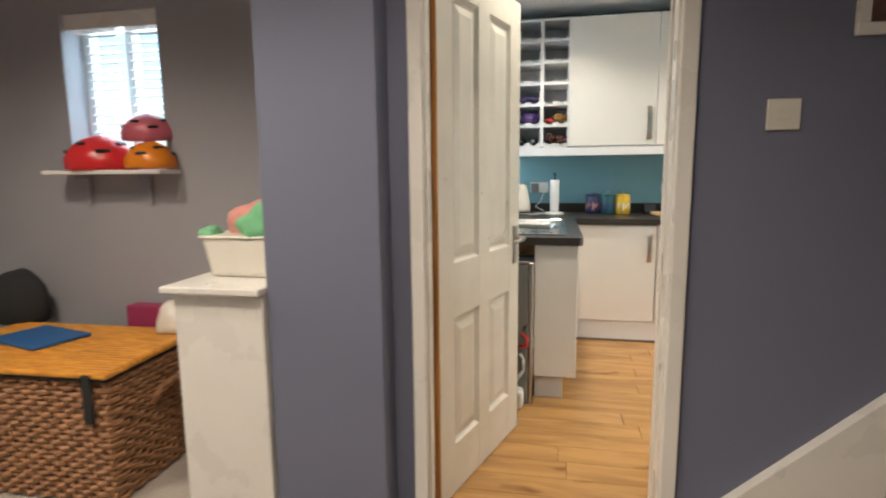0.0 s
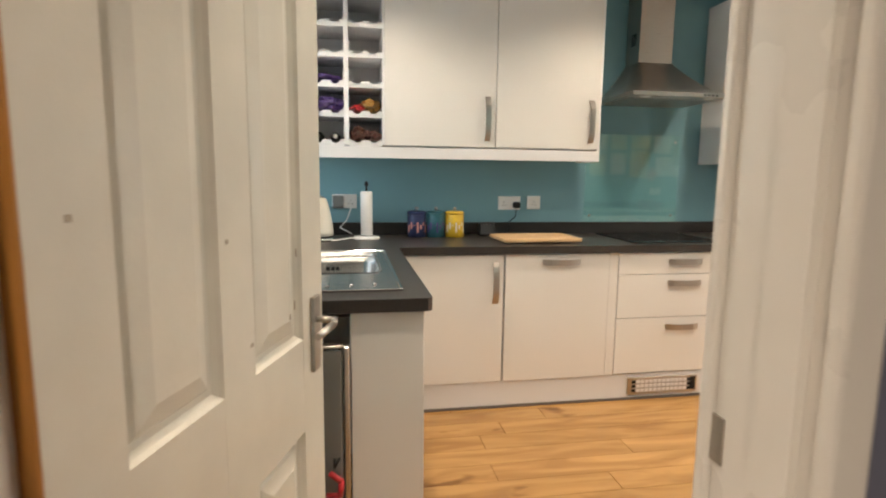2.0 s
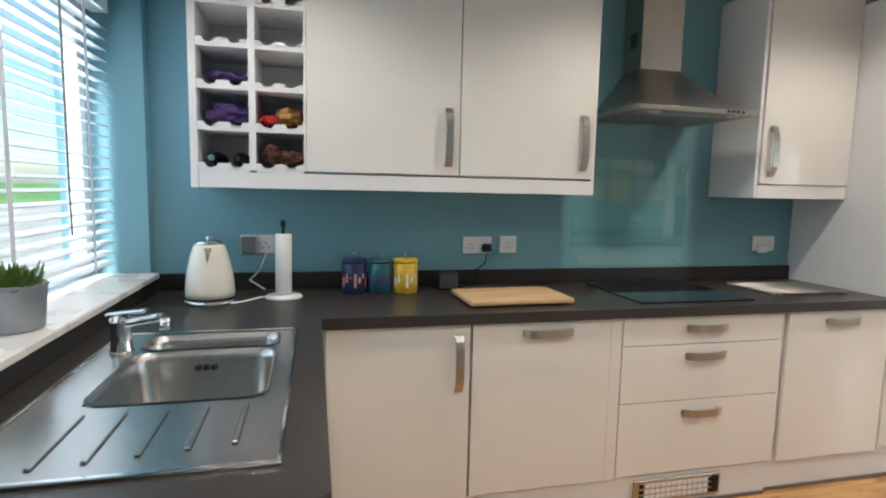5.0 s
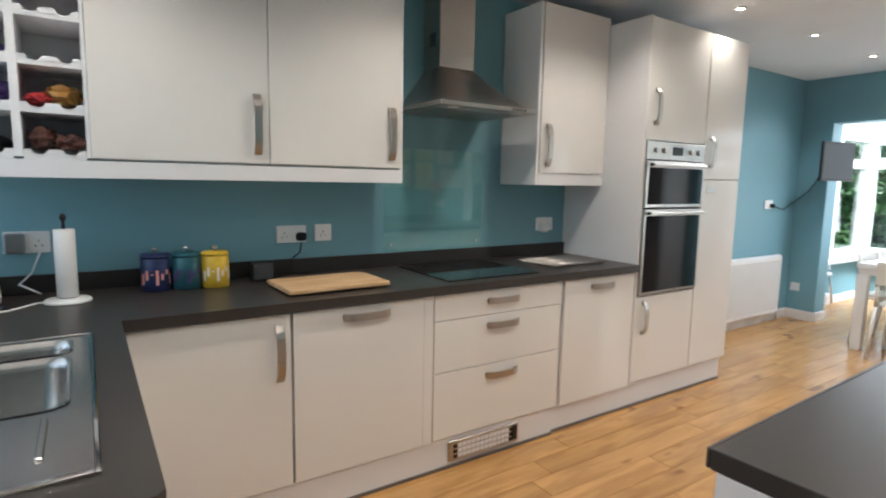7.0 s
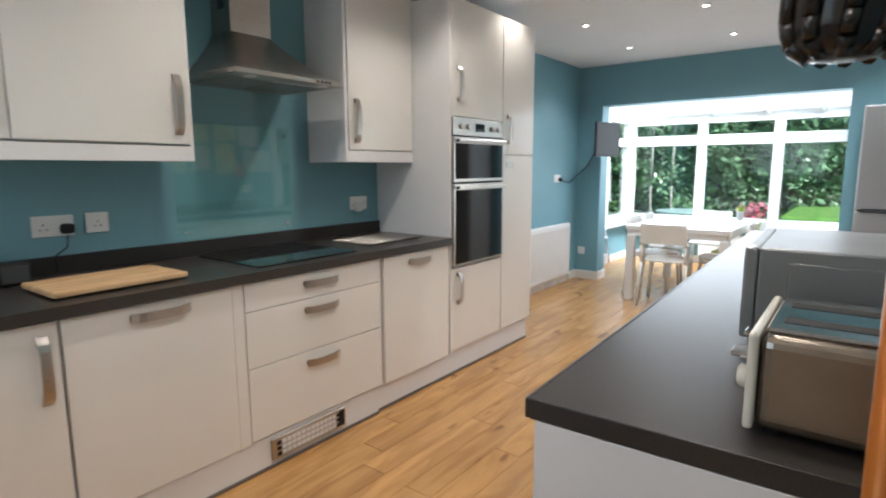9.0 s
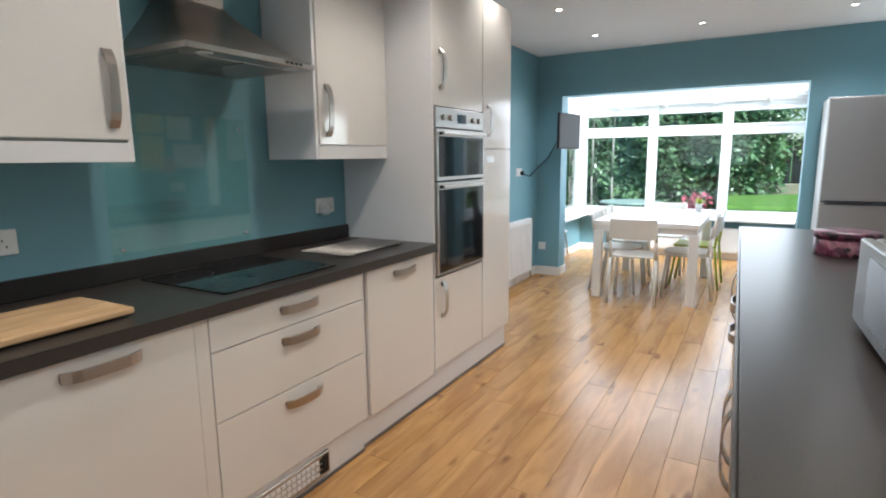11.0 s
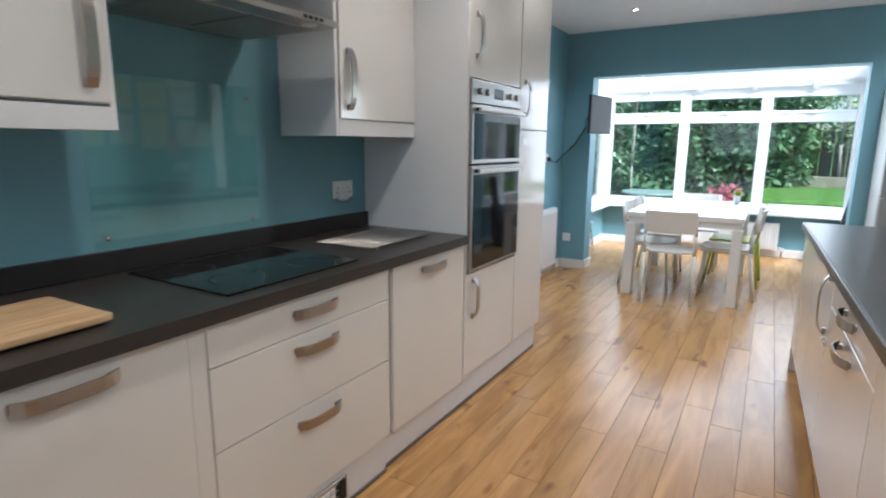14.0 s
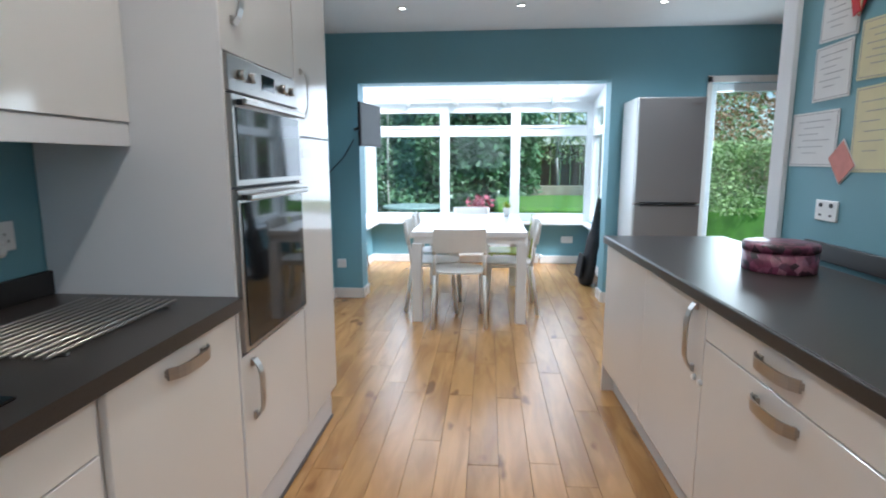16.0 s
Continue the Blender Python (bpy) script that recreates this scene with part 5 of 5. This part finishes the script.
s = thing("single_socket", "white single wall socket low on the wall", "socket", pose(7.229, 5.50, 0.30, 0, 0, -90), "wall sockets")
part("plate", box(B(), 0, 0.086, -0.009, 0, 0, 0.086, 0.003), M_WHITE, s)
for y in (4.93, 3.09):
    s = thing("double_socket", "white double wall socket under the bay window", "socket", pose(9.219, y, 0.27, 0, 0, -90), "wall sockets")
    part("plate", box(B(), 0, 0.148, -0.009, 0, 0, 0.086, 0.003), M_WHITE, s)
one("plug", box(B(), 9.16, 9.208, 4.86, 4.91, 0.285, 0.325, 0.008), M_BLACK, "black plug in the bay socket", "plug")

br = thing("radiator", "low white panel radiator under the bay window", "radiator")
part("panel", box(B(), 9.12, 9.145, 3.42, 4.55, 0.10, 0.42, 0.006), M_WHITE, br)
part("rear_panel", box(B(), 9.17, 9.195, 3.42, 4.55, 0.10, 0.42, 0.006), M_WHITE, br)
part("grille", box(B(), 9.1455, 9.1695, 3.42, 4.55, 0.408, 0.424), M_WHITE, br)
for i in range(33):
    part("ridge", box(B(), 9.114, 9.1205, 3.438 + i * 0.034, 3.458 + i * 0.034, 0.13, 0.39, 0.002), M_WHITE, br)
part("valve", tube(B(), [(9.15, 3.42, 0.13), (9.15, 3.37, 0.13), (9.15, 3.37, 0.0)], 0.012), M_CHROME, br)

# ---------- bay windows and roof ----------
w = thing("window_2", "white upvc bay window with three tall panes and top lights", "window", kind="structure")
WY = (2.75, 3.70, 4.61, 5.58)
ZB, ZTN, ZTOP = 0.55, 1.685, 2.0
for y in WY:
    part("mullion", box(B(), 9.22, 9.31, y - 0.06, y + 0.06, ZB, ZTOP + 0.05, 0.006), M_UPVC, w)
for a, b in zip(WY, WY[1:]):
    for z0, z1 in ((ZB, ZB + 0.1), (ZTN - 0.05, ZTN + 0.05), (ZTOP - 0.04, ZTOP + 0.08)):
        part("transom", box(B(), 9.225, 9.305, a + 0.0605, b - 0.0605, z0, z1, 0.004), M_UPVC, w)
    for z0, z1 in ((ZTN + 0.05, ZTN + 0.085), (ZTOP - 0.07, ZTOP - 0.04)):
        part("sash", box(B(), 9.215, 9.29, a + 0.0605, b - 0.0605, z0, z1, 0.003), M_UPVC, w)
    part("pane", box(B(), 9.26, 9.266, a + 0.0605, b - 0.0605, ZB + 0.1, ZTN - 0.05), M_GLASS, w).visible_shadow = False
    part("pane", box(B(), 9.26, 9.266, a + 0.0605, b - 0.0605, ZTN + 0.085, ZTOP - 0.07), M_GLASS, w).visible_shadow = False
    part("catch", box(B(), 9.19, 9.214, (a + b) / 2 - 0.03, (a + b) / 2 + 0.03, ZTN + 0.052, ZTN + 0.075, 0.004), M_UPVC, w)
part("window_sill", box(B(), 9.06, 9.22, 2.75, 5.58, 0.52, 0.549, 0.005), M_UPVC, w)
for nm, yy in (("window_3", 5.58), ("window_4", 2.66)):
    w = thing(nm, "white upvc side window of the garden bay", "window", kind="structure")
    for x in ((7.5, 8.33, 9.15) if yy > 4 else (7.9, 8.5, 9.15)):
        part("mullion", box(B(), x, x + 0.07, yy + 0.005, yy + 0.085, ZB, ZTOP + 0.05, 0.004), M_UPVC, w)
    for z in (ZB, ZTN - 0.05, ZTOP - 0.04):
        part("transom", box(B(), 7.5 if yy > 4 else 7.9, 9.22, yy + 0.008, yy + 0.082, z, z + 0.1, 0.004), M_UPVC, w)
    part("window_sill", box(B(), 7.46, 9.05, (5.45 if yy > 4 else 2.751), (5.5795 if yy > 4 else 2.85), 0.52, 0.549, 0.004), M_UPVC, w)
    part("pane", box(B(), 7.5 if yy > 4 else 7.9, 9.2, yy + 0.04, yy + 0.046, ZB + 0.1, ZTOP - 0.04), M_GLASS, w).visible_shadow = False
rf = thing("bay_roof", "white translucent panelled lean-to roof of the bay", "roof", kind="structure")


def slope(x0, x1, y0, y1, dz0, dz1):
    bm = box(B(), x0, x1, y0, y1, 0, 1)
    for v in bm.verts:
        v.co.z = 2.42 - (v.co.x - 7.45) * 0.195 + (dz1 if v.co.z > 0.5 else dz0)
    return bm


for i in range(6):
    y = 2.63 + i * 0.61
    part("rafter", slope(7.45, 9.35, y - 0.025, y + 0.025, -0.06, 0.0), M_UPVC, rf)
    if i < 5:
        part("roof_panel", slope(7.45, 9.38, y + 0.026, y + 0.584, -0.02, -0.004), M_ROOFPANEL, rf).visible_shadow = False
part("beam", box(B(), 7.45, 7.52, 2.63, 5.7, 2.28, 2.46), M_UPVC, rf)
part("eaves", box(B(), 9.19, 9.36, 2.63, 5.7, 2.05, 2.10), M_UPVC, rf)
for b in ((7.45, 9.2, 5.60, 5.68), (7.45, 9.2, 2.65, 2.73)):
    part("side_plate", box(B(), *b, 2.05, 2.43), M_UPVC, rf)

# stool and bag by the bay
stl = thing("step_stool", "white folding step stool with chrome legs", "stool", pose(7.62, 5.36, 0))
part("top", box(B(), -0.12, 0.12, -0.02, 0.1, 0.86, 0.90, 0.012, seg=2), M_WHITE, stl)
part("back", box(B(), -0.12, 0.12, 0.08, 0.1, 0.62, 0.859, 0.008), M_WHITE, stl)
for x in (-0.11, 0.11):
    part("leg", tube(B(), [(x, -0.09, 0), (x, 0.05, 0.86)], 0.011), M_CHROME, stl)
    part("leg", tube(B(), [(x, 0.17, 0), (x, 0.08, 0.62)], 0.011), M_CHROME, stl)
for z in (0.22, 0.45):
    part("tread", box(B(), -0.105, 0.105, -0.05, 0.09, z, z + 0.025, 0.005), M_WHITE, stl)
gb = thing("guitar_bag", "black padded guitar bag leaning by the bay opening", "bag", pose(8.0, 2.985, 0.008, 9, 0, 2))
t = bmesh.new()
prof = [(0.10, 0.0), (0.16, 0.03), (0.185, 0.14), (0.165, 0.26), (0.135, 0.36), (0.145, 0.45), (0.12, 0.53), (0.06, 0.58), (0.045, 0.75), (0.045, 0.88), (0.02, 0.93)]
rings = []
for w_, z in prof:
    rings.append([t.verts.new((w_ * math.cos(a), 0.075 * (0.5 + w_ / 0.36) * math.sin(a), z)) for a in [2 * math.pi * k / 14 for k in range(14)]])
for a, b in zip(rings, rings[1:]):
    for i in range(14):
        t.faces.new((a[i], a[(i + 1) % 14], b[(i + 1) % 14], b[i])).smooth = True
t.faces.new(rings[0][::-1]), t.faces.new(rings[-1])
part("shell", t, M_DARKCLOTH, gb)
part("pocket", box(B(), -0.13, 0.11, 0.075, 0.105, 0.06, 0.32, 0.02, seg=2), M_DARKCLOTH, gb)

# ---------- hall things ----------
cbn = thing("shelf_cabinet", "white narrow painted cabinet against the pier", "cabinet")
part("body", box(B(), -0.375, -0.045, 2.33, 3.06, 0.02, 0.868, 0.003), M_TRIM, cbn)
part("top", box(B(), -0.40, -0.04, 2.295, 3.075, 0.869, 0.892, 0.005, seg=2), M_TRIM, cbn)
part("side_shelf", box(B(), -0.43, -0.376, 2.5, 3.0, 0.53, 0.55), M_TRIM, cbn)
bn = thing("storage_tub", "cream plastic tub filled with fabric toys", "tub", pose(-0.205, 2.62, 0.8925))
t = bmesh.new()
t = B()
box(t, -0.145, 0.145, -0.165, 0.165, 0, 0.15, 0.02, seg=3)
for v in t.verts:
    k = 0.86 + 0.14 * v.co.z / 0.15
    v.co.x *= k
    v.co.y *= k
part("tub", t, M_CREAM, bn)
part("rim", box(B(), -0.15, 0.15, -0.17, 0.17, 0.142, 0.152, 0.004), M_CREAM, bn)


def blob(name, label, cat, material, m, sx, sy, sz, seed, amp=0.12):
    t = bmesh.new()
    bmesh.ops.create_icosphere(t, subdivisions=3, radius=1)
    for v in t.verts:
        n_ = noise.noise(v.co * 1.7 + Vector((seed, seed * 2, 0)))
        v.co *= 1 + amp * n_ * 2
        v.co = Vector((v.co.x * sx, v.co.y * sy, max(v.co.z, -0.35) * sz))
    for f in t.faces:
        f.smooth = True
    ob = one(name, t, material, label, cat)
    ob.matrix_world = m
    return ob


blob("soft_toy", "soft green fabric toy in the tub", "soft toy", M_GREENTOY, pose(-0.13, 2.58, 1.07, 0, -12, 0), 0.11, 0.12, 0.1, 1, 0.2)
blob("soft_toy", "soft pink fabric toy in the tub", "soft toy", M_PINKTOY, pose(-0.225, 2.62, 1.065, 0, -25, 0), 0.09, 0.1, 0.095, 4, 0.2)
blob("soft_toy", "small green fabric end over the tub rim", "soft toy", M_GREENTOY, pose(-0.345, 2.52, 1.05), 0.035, 0.05, 0.022, 7, 0.2)
blob("shoe_pile", "dark shoes piled behind the cabinet", "shoes", M_DARKCLOTH, pose(-0.33, 2.93, 0.915), 0.06, 0.07, 0.06, 3, 0.3)
blob("coat", "dark coat bundle beside the basket", "coat", M_DARKCLOTH, pose(-1.76, 2.96, 0.60), 0.16, 0.1, 0.2, 5, 0.06)
one("box_file", box(B(), -1.15, -0.95, 2.97, 3.05, 0.50, 0.63, 0.004), M_MAGENTA, "magenta card box behind the basket", "box")
blob("cushion", "cream soft cushion behind the basket", "cushion", M_CREAM, pose(-0.82, 2.9, 0.58), 0.09, 0.08, 0.1, 6, 0.15)

bk = thing("wicker_basket", "brown woven wicker hamper with flat orange lid", "basket", pose(-1.66, 2.36, 0, 0, 0, 2))
BW, BD, BH = 0.93, 0.54, 0.505
part("core", box(B(), 0.012, BW - 0.012, 0.012, BD - 0.012, 0.01, BH), M_BROWN, bk)
NB, strand_n = 22, 0
for j in range(NB):
    z = 0.015 + j * (BH - 0.02) / NB
    t = bmesh.new()
    pts = []
    n1, n2 = 26, 15
    for i in range(n1 + 1):
        pts.append((BW * i / n1, 0.0, 0, -1))
    for i in range(1, n2 + 1):
        pts.append((BW, BD * i / n2, 1, 0))
    prev = None
    for k, (x, y, nx, ny) in enumerate(pts):
        wv = 0.008 * (1 if (k + j) % 2 else -1)
        o_ = Vector((x + nx * wv, y + ny * wv, z + 0.003 * noise.noise(Vector((k * 0.3, j, 0)))))
        ring = [t.verts.new(o_ + Vector(q)) for q in ((0, 0, -0.001), (nx * 0.009, ny * 0.009, 0.005), (nx * 0.009, ny * 0.009, 0.014), (0, 0, 0.021))]
        if prev:
            for q in range(3):
                t.faces.new((prev[q], ring[q], ring[q + 1], prev[q + 1]))
        prev = ring
    part("strand", t, M_WICKER, bk)
ld = part("lid", box(B(), -0.02, BW + 0.02, -0.03, BD + 0.02, BH + 0.012, BH + 0.035, 0.008, seg=2), M_WICKERLID, bk, "flat orange brown woven lid")
for i in range(22):
    y = -0.02 + i * (BD + 0.03) / 22
    part("lid_strip", box(B(), -0.015, BW + 0.015, y, y + 0.02, BH + 0.0352, BH + 0.039, 0.0015), M_WICKERLID, ld)
part("lid_edge", box(B(), -0.012, BW + 0.012, -0.022, BD + 0.012, BH, BH + 0.0118), M_DARKCLOTH, bk)
for x in (0.15, BW - 0.08):
    part("strap", box(B(), x, x + 0.035, -0.04, -0.022, BH - 0.16, BH + 0.03, 0.003), M_DARKCLOTH, bk, "dark leather strap")
part("side_handle", tube(B(), [(BW + 0.015, 0.2, 0.33), (BW + 0.05, 0.23, 0.40), (BW + 0.05, 0.33, 0.40), (BW + 0.015, 0.36, 0.33)], 0.012), M_WICKER, bk)
one("folder", box(B(), -0.17, 0.17, -0.12, 0.12, 0, 0.012, 0.003), M_BLUECLOTH, "blue plastic folder lying on the basket lid", "folder", m=pose(-1.34, 2.68, 0.547, 0, 0, -14))

# hall window, shelf and helmets
w = thing("window_5", "small hall window with white shutters", "window", kind="structure")
for b in ((-1.47, -1.42, 1.262, 2.03), (-0.99, -0.94, 1.262, 2.03), (-1.42, -0.99, 1.262, 1.32), (-1.42, -0.99, 1.97, 2.03), (-1.225, -1.175, 1.32, 1.97)):
    part("window_frame", box(B(), b[0], b[1], 3.2, 3.25, b[2], b[3], 0.003), M_UPVC, w)
part("pane", box(B(), -1.42, -0.99, 3.225, 3.229, 1.32, 1.97), M_GLASS, w).visible_shadow = False
for i in range(15):
    for x0, x1 in ((-1.415, -1.23), (-1.17, -0.995)):
        part("louvre", box(B(), x0, x1, -0.02, 0.02, -0.002, 0.002, 0.0, pose(0, 3.17, 1.35 + i * 0.042, 30)), M_BLIND, w)
part("valance", box(B(), -1.468, -0.942, 3.10, 3.19, 1.955, 2.028), M_TRIM, w)
sh = thing("window_shelf", "white shelf on brackets under the hall window", "shelf")
part("board", box(B(), -1.51, -0.87, 2.93, 3.195, 1.263, 1.283, 0.003), M_TRIM, sh)
for x in (-1.4, -1.05):
    part("bracket", box(box(B(), x, x + 0.025, 3.055, 3.079, 1.12, 1.262), x, x + 0.025, 2.98, 3.054, 1.24, 1.262), M_GREYWALL, sh)


def helmet(material, label, m, s=1.0):
    h = thing("cycle_helmet", label, "helmet", m, "cycle helmets")
    t = bmesh.new()
    bmesh.ops.create_icosphere(t, subdivisions=3, radius=0.13 * s)
    for v in t.verts:
        v.co.x *= 1.2
        v.co.z *= 1.05
        if v.co.z < -0.02 * s:
            v.co.z = -0.02 * s
        v.co *= 1 + 0.03 * math.cos(9 * math.atan2(v.co.y, v.co.x + 1e-6))
    for f in t.faces:
        f.smooth = True
    part("shell", t, material, h)
    for i in range(7):
        a, el = math.radians(i * 51 + 200), math.radians(28 + 18 * (i % 2))
        p_ = Vector((0.157 * s * math.cos(a) * math.cos(el), 0.131 * s * math.sin(a) * math.cos(el), 0.138 * s * math.sin(el)))
        q = p_.to_track_quat("Z", "Y").to_matrix().to_4x4()
        bm = box(B(), -0.03 * s, 0.03 * s, -0.009 * s, 0.009 * s, -0.008, 0.004, 0.004)
        bm.transform(Matrix.Translation(p_) @ q)
        part("vent", bm, M_BLACK, h)
    return h


helmet(M_HELM_R, "red cycle helmet with black vents on the shelf", pose(-1.28, 3.05, 1.304, 0, 0, 10), 1.06)
helmet(M_HELM_O, "orange cycle helmet with black vents on the shelf", pose(-0.99, 3.03, 1.304, 0, 0, -20), 0.82)
helmet(M_HELM_P, "pink cycle helmet stacked on the others", pose(-1.02, 3.07, 1.44, 8, 0, 15), 0.78)

# ---------- garden ----------


def leaves(name, label, count, region, size, material, seed, category="hedge", gap=0.0):
    rnd = random.Random(seed)
    x0, x1, y0, y1, z0, z1 = region
    vs, fs = [], []
    for i in range(count):
        y, z = rnd.uniform(y0, y1), z0 + (z1 - z0) * rnd.random() ** 0.9
        bulge = noise.noise(Vector((y * 0.9, z * 0.9, seed))) * 0.6
        top = z1 + 0.5 * noise.noise(Vector((y * 0.8, 3.1, seed)))
        if z > top:
            z = top - rnd.random() * 0.4
        x = x0 + (x1 - x0) * rnd.random() ** 1.6 - bulge
        c = Vector((x, y, z))
        d = Vector((rnd.uniform(-1, 0.3), rnd.uniform(-1, 1), rnd.uniform(-1, 0.4))).normalized()
        s = d.cross(Vector((rnd.uniform(-1, 1), rnd.uniform(-1, 1), 1))).normalized()
        L = size * rnd.uniform(0.7, 1.3)
        k = len(vs)
        n_ = d.cross(s) * L * 0.08
        vs += [c, c + d * L * 0.5 + s * L * 0.22, c + d * L, c + d * L * 0.5 - s * L * 0.22 + n_]
        fs.append((k, k + 1, k + 2, k + 3))
    me = bpy.data.meshes.new(name)
    me.from_pydata([tuple(v) for v in vs], [], fs)
    me.materials.append(material)
    return tagged(new(name, me), label, category, kind="stuff")


G = -0.3
leaves("laurel_hedge", "dense dark green laurel hedge in the garden", 26000, (15.0, 16.1, 2.9, 9.5, G, 3.6), 0.19, M_LAUREL, 1)
leaves("young_tree_leaves", "yellow green young tree leaves at the fence", 9000, (16.2, 17.2, -2.5, 3.2, 1.3, 3.9), 0.12, M_LIGHTLEAF, 2, "tree")
leaves("garden_shrub", "pale green shrub outside the back door", 8000, (11.8, 13.2, -1.6, 0.3, 0.4, 1.75), 0.075, M_LIGHTLEAF, 3, "shrub")
leaves("side_hedge", "dark green garden hedge beyond the bay", 8000, (12.0, 16, 8.6, 10, G, 3.4), 0.18, M_LAUREL, 4)
leaves("far_trees", "autumn trees beyond the fence", 5000, (22, 26, -12, 14, 1.5, 7.5), 0.45, M_LAUREL, 5, "trees")
leaves("beech_hedge", "orange brown autumn beech leaves above the garden", 7000, (14.2, 15.2, -4.5, 0.9, 1.5, 3.6), 0.1, M_AUTUMN, 8)
# solid dark brown block that shows through gaps in the leaves
one("hedge_core", box(B(), 16.6, 17.1, 3.2, 9.6, G, 3.1), M_BARK, "plain dark brown block behind the hedge leaves", "hedge")
fn = thing("garden_fence", "weathered wooden garden fence", "fence")
for i in range(60):
    y = -6 + i * 0.27
    part("board", box(B(), 17.3, 17.33, y, y + 0.255, G, 1.75), M_FENCE, fn)
bd_ = thing("raised_bed", "sandstone edged raised bed along the lawn", "raised bed")
part("sleeper", box(B(), 15.6, 15.8, -3, 3.9, G, 0.72, 0.01), M_SANDSTONE, bd_)
part("soil", box(B(), 15.81, 17.2, -3, 3.9, G, 0.66), M_BARK, bd_)
structure("lawn_terrace", box(B(), 11.9, 15.595, -3.2, 3.9, G - 0.1, 0.5, 0.05), M_GRASS, "bright green raised lawn behind the patio", "lawn")
for y in (3.2, 2.3, 1.2):
    one("sapling", tube(B(), [(16.0, y, 0.6), (16.02, y + 0.05, 1.4), (15.98, y, 2.7)], 0.03), M_PALEBARK, "thin pale sapling trunk by the fence", "tree")
for x, y in ((14.2, 6.25), (14.3, 6.75), (14.0, 7.2)):
    one("sapling", tube(B(), [(x, y, G), (x + 0.05, y + 0.04, 0.9), (x, y + 0.02, 1.9), (x + 0.04, y, 3.0)], 0.02), M_PALEBARK, "thin pale sapling trunk before the hedge", "tree")
gt = thing("garden_table", "pale green round garden table on the patio", "table", pose(12.0, 5.4, -0.22))
part("top", lathe(B(), [(0.55, 0.70), (0.56, 0.71), (0.56, 0.73), (0.55, 0.74)], 32), M_SAGE, gt)
for a in (0, 90, 180, 270):
    part("leg", tube(B(), [(0.4 * math.cos(radians(a)), 0.4 * math.sin(radians(a)), 0), (0.25 * math.cos(radians(a)), 0.25 * math.sin(radians(a)), 0.70)], 0.015), M_SAGE, gt)
gp = thing("flower_pot", "terracotta pot of pink flowers on the patio", "plant", pose(11.2, 4.2, -0.22))
part("pot", lathe(B(), [(0.16, 0), (0.22, 0.55), (0.25, 0.6), (0.22, 0.6)], 20), M_BRICK, gp)
t = bmesh.new()
rnd = random.Random(21)
for i in range(100):
    c_ = Vector((rnd.gauss(0, 0.1), rnd.gauss(0, 0.1), 0.80 + rnd.gauss(0, 0.08)))
    d_ = Vector((rnd.uniform(-1, 1), rnd.uniform(-1, 1), rnd.uniform(-1, 1))).normalized() * 0.05
    s_ = d_.orthogonal().normalized() * 0.03
    t.faces.new([t.verts.new(c_ + q) for q in (-d_, s_, d_, -s_)])
part("flowers", t, M_HELM_P, gp)
lay_planks()
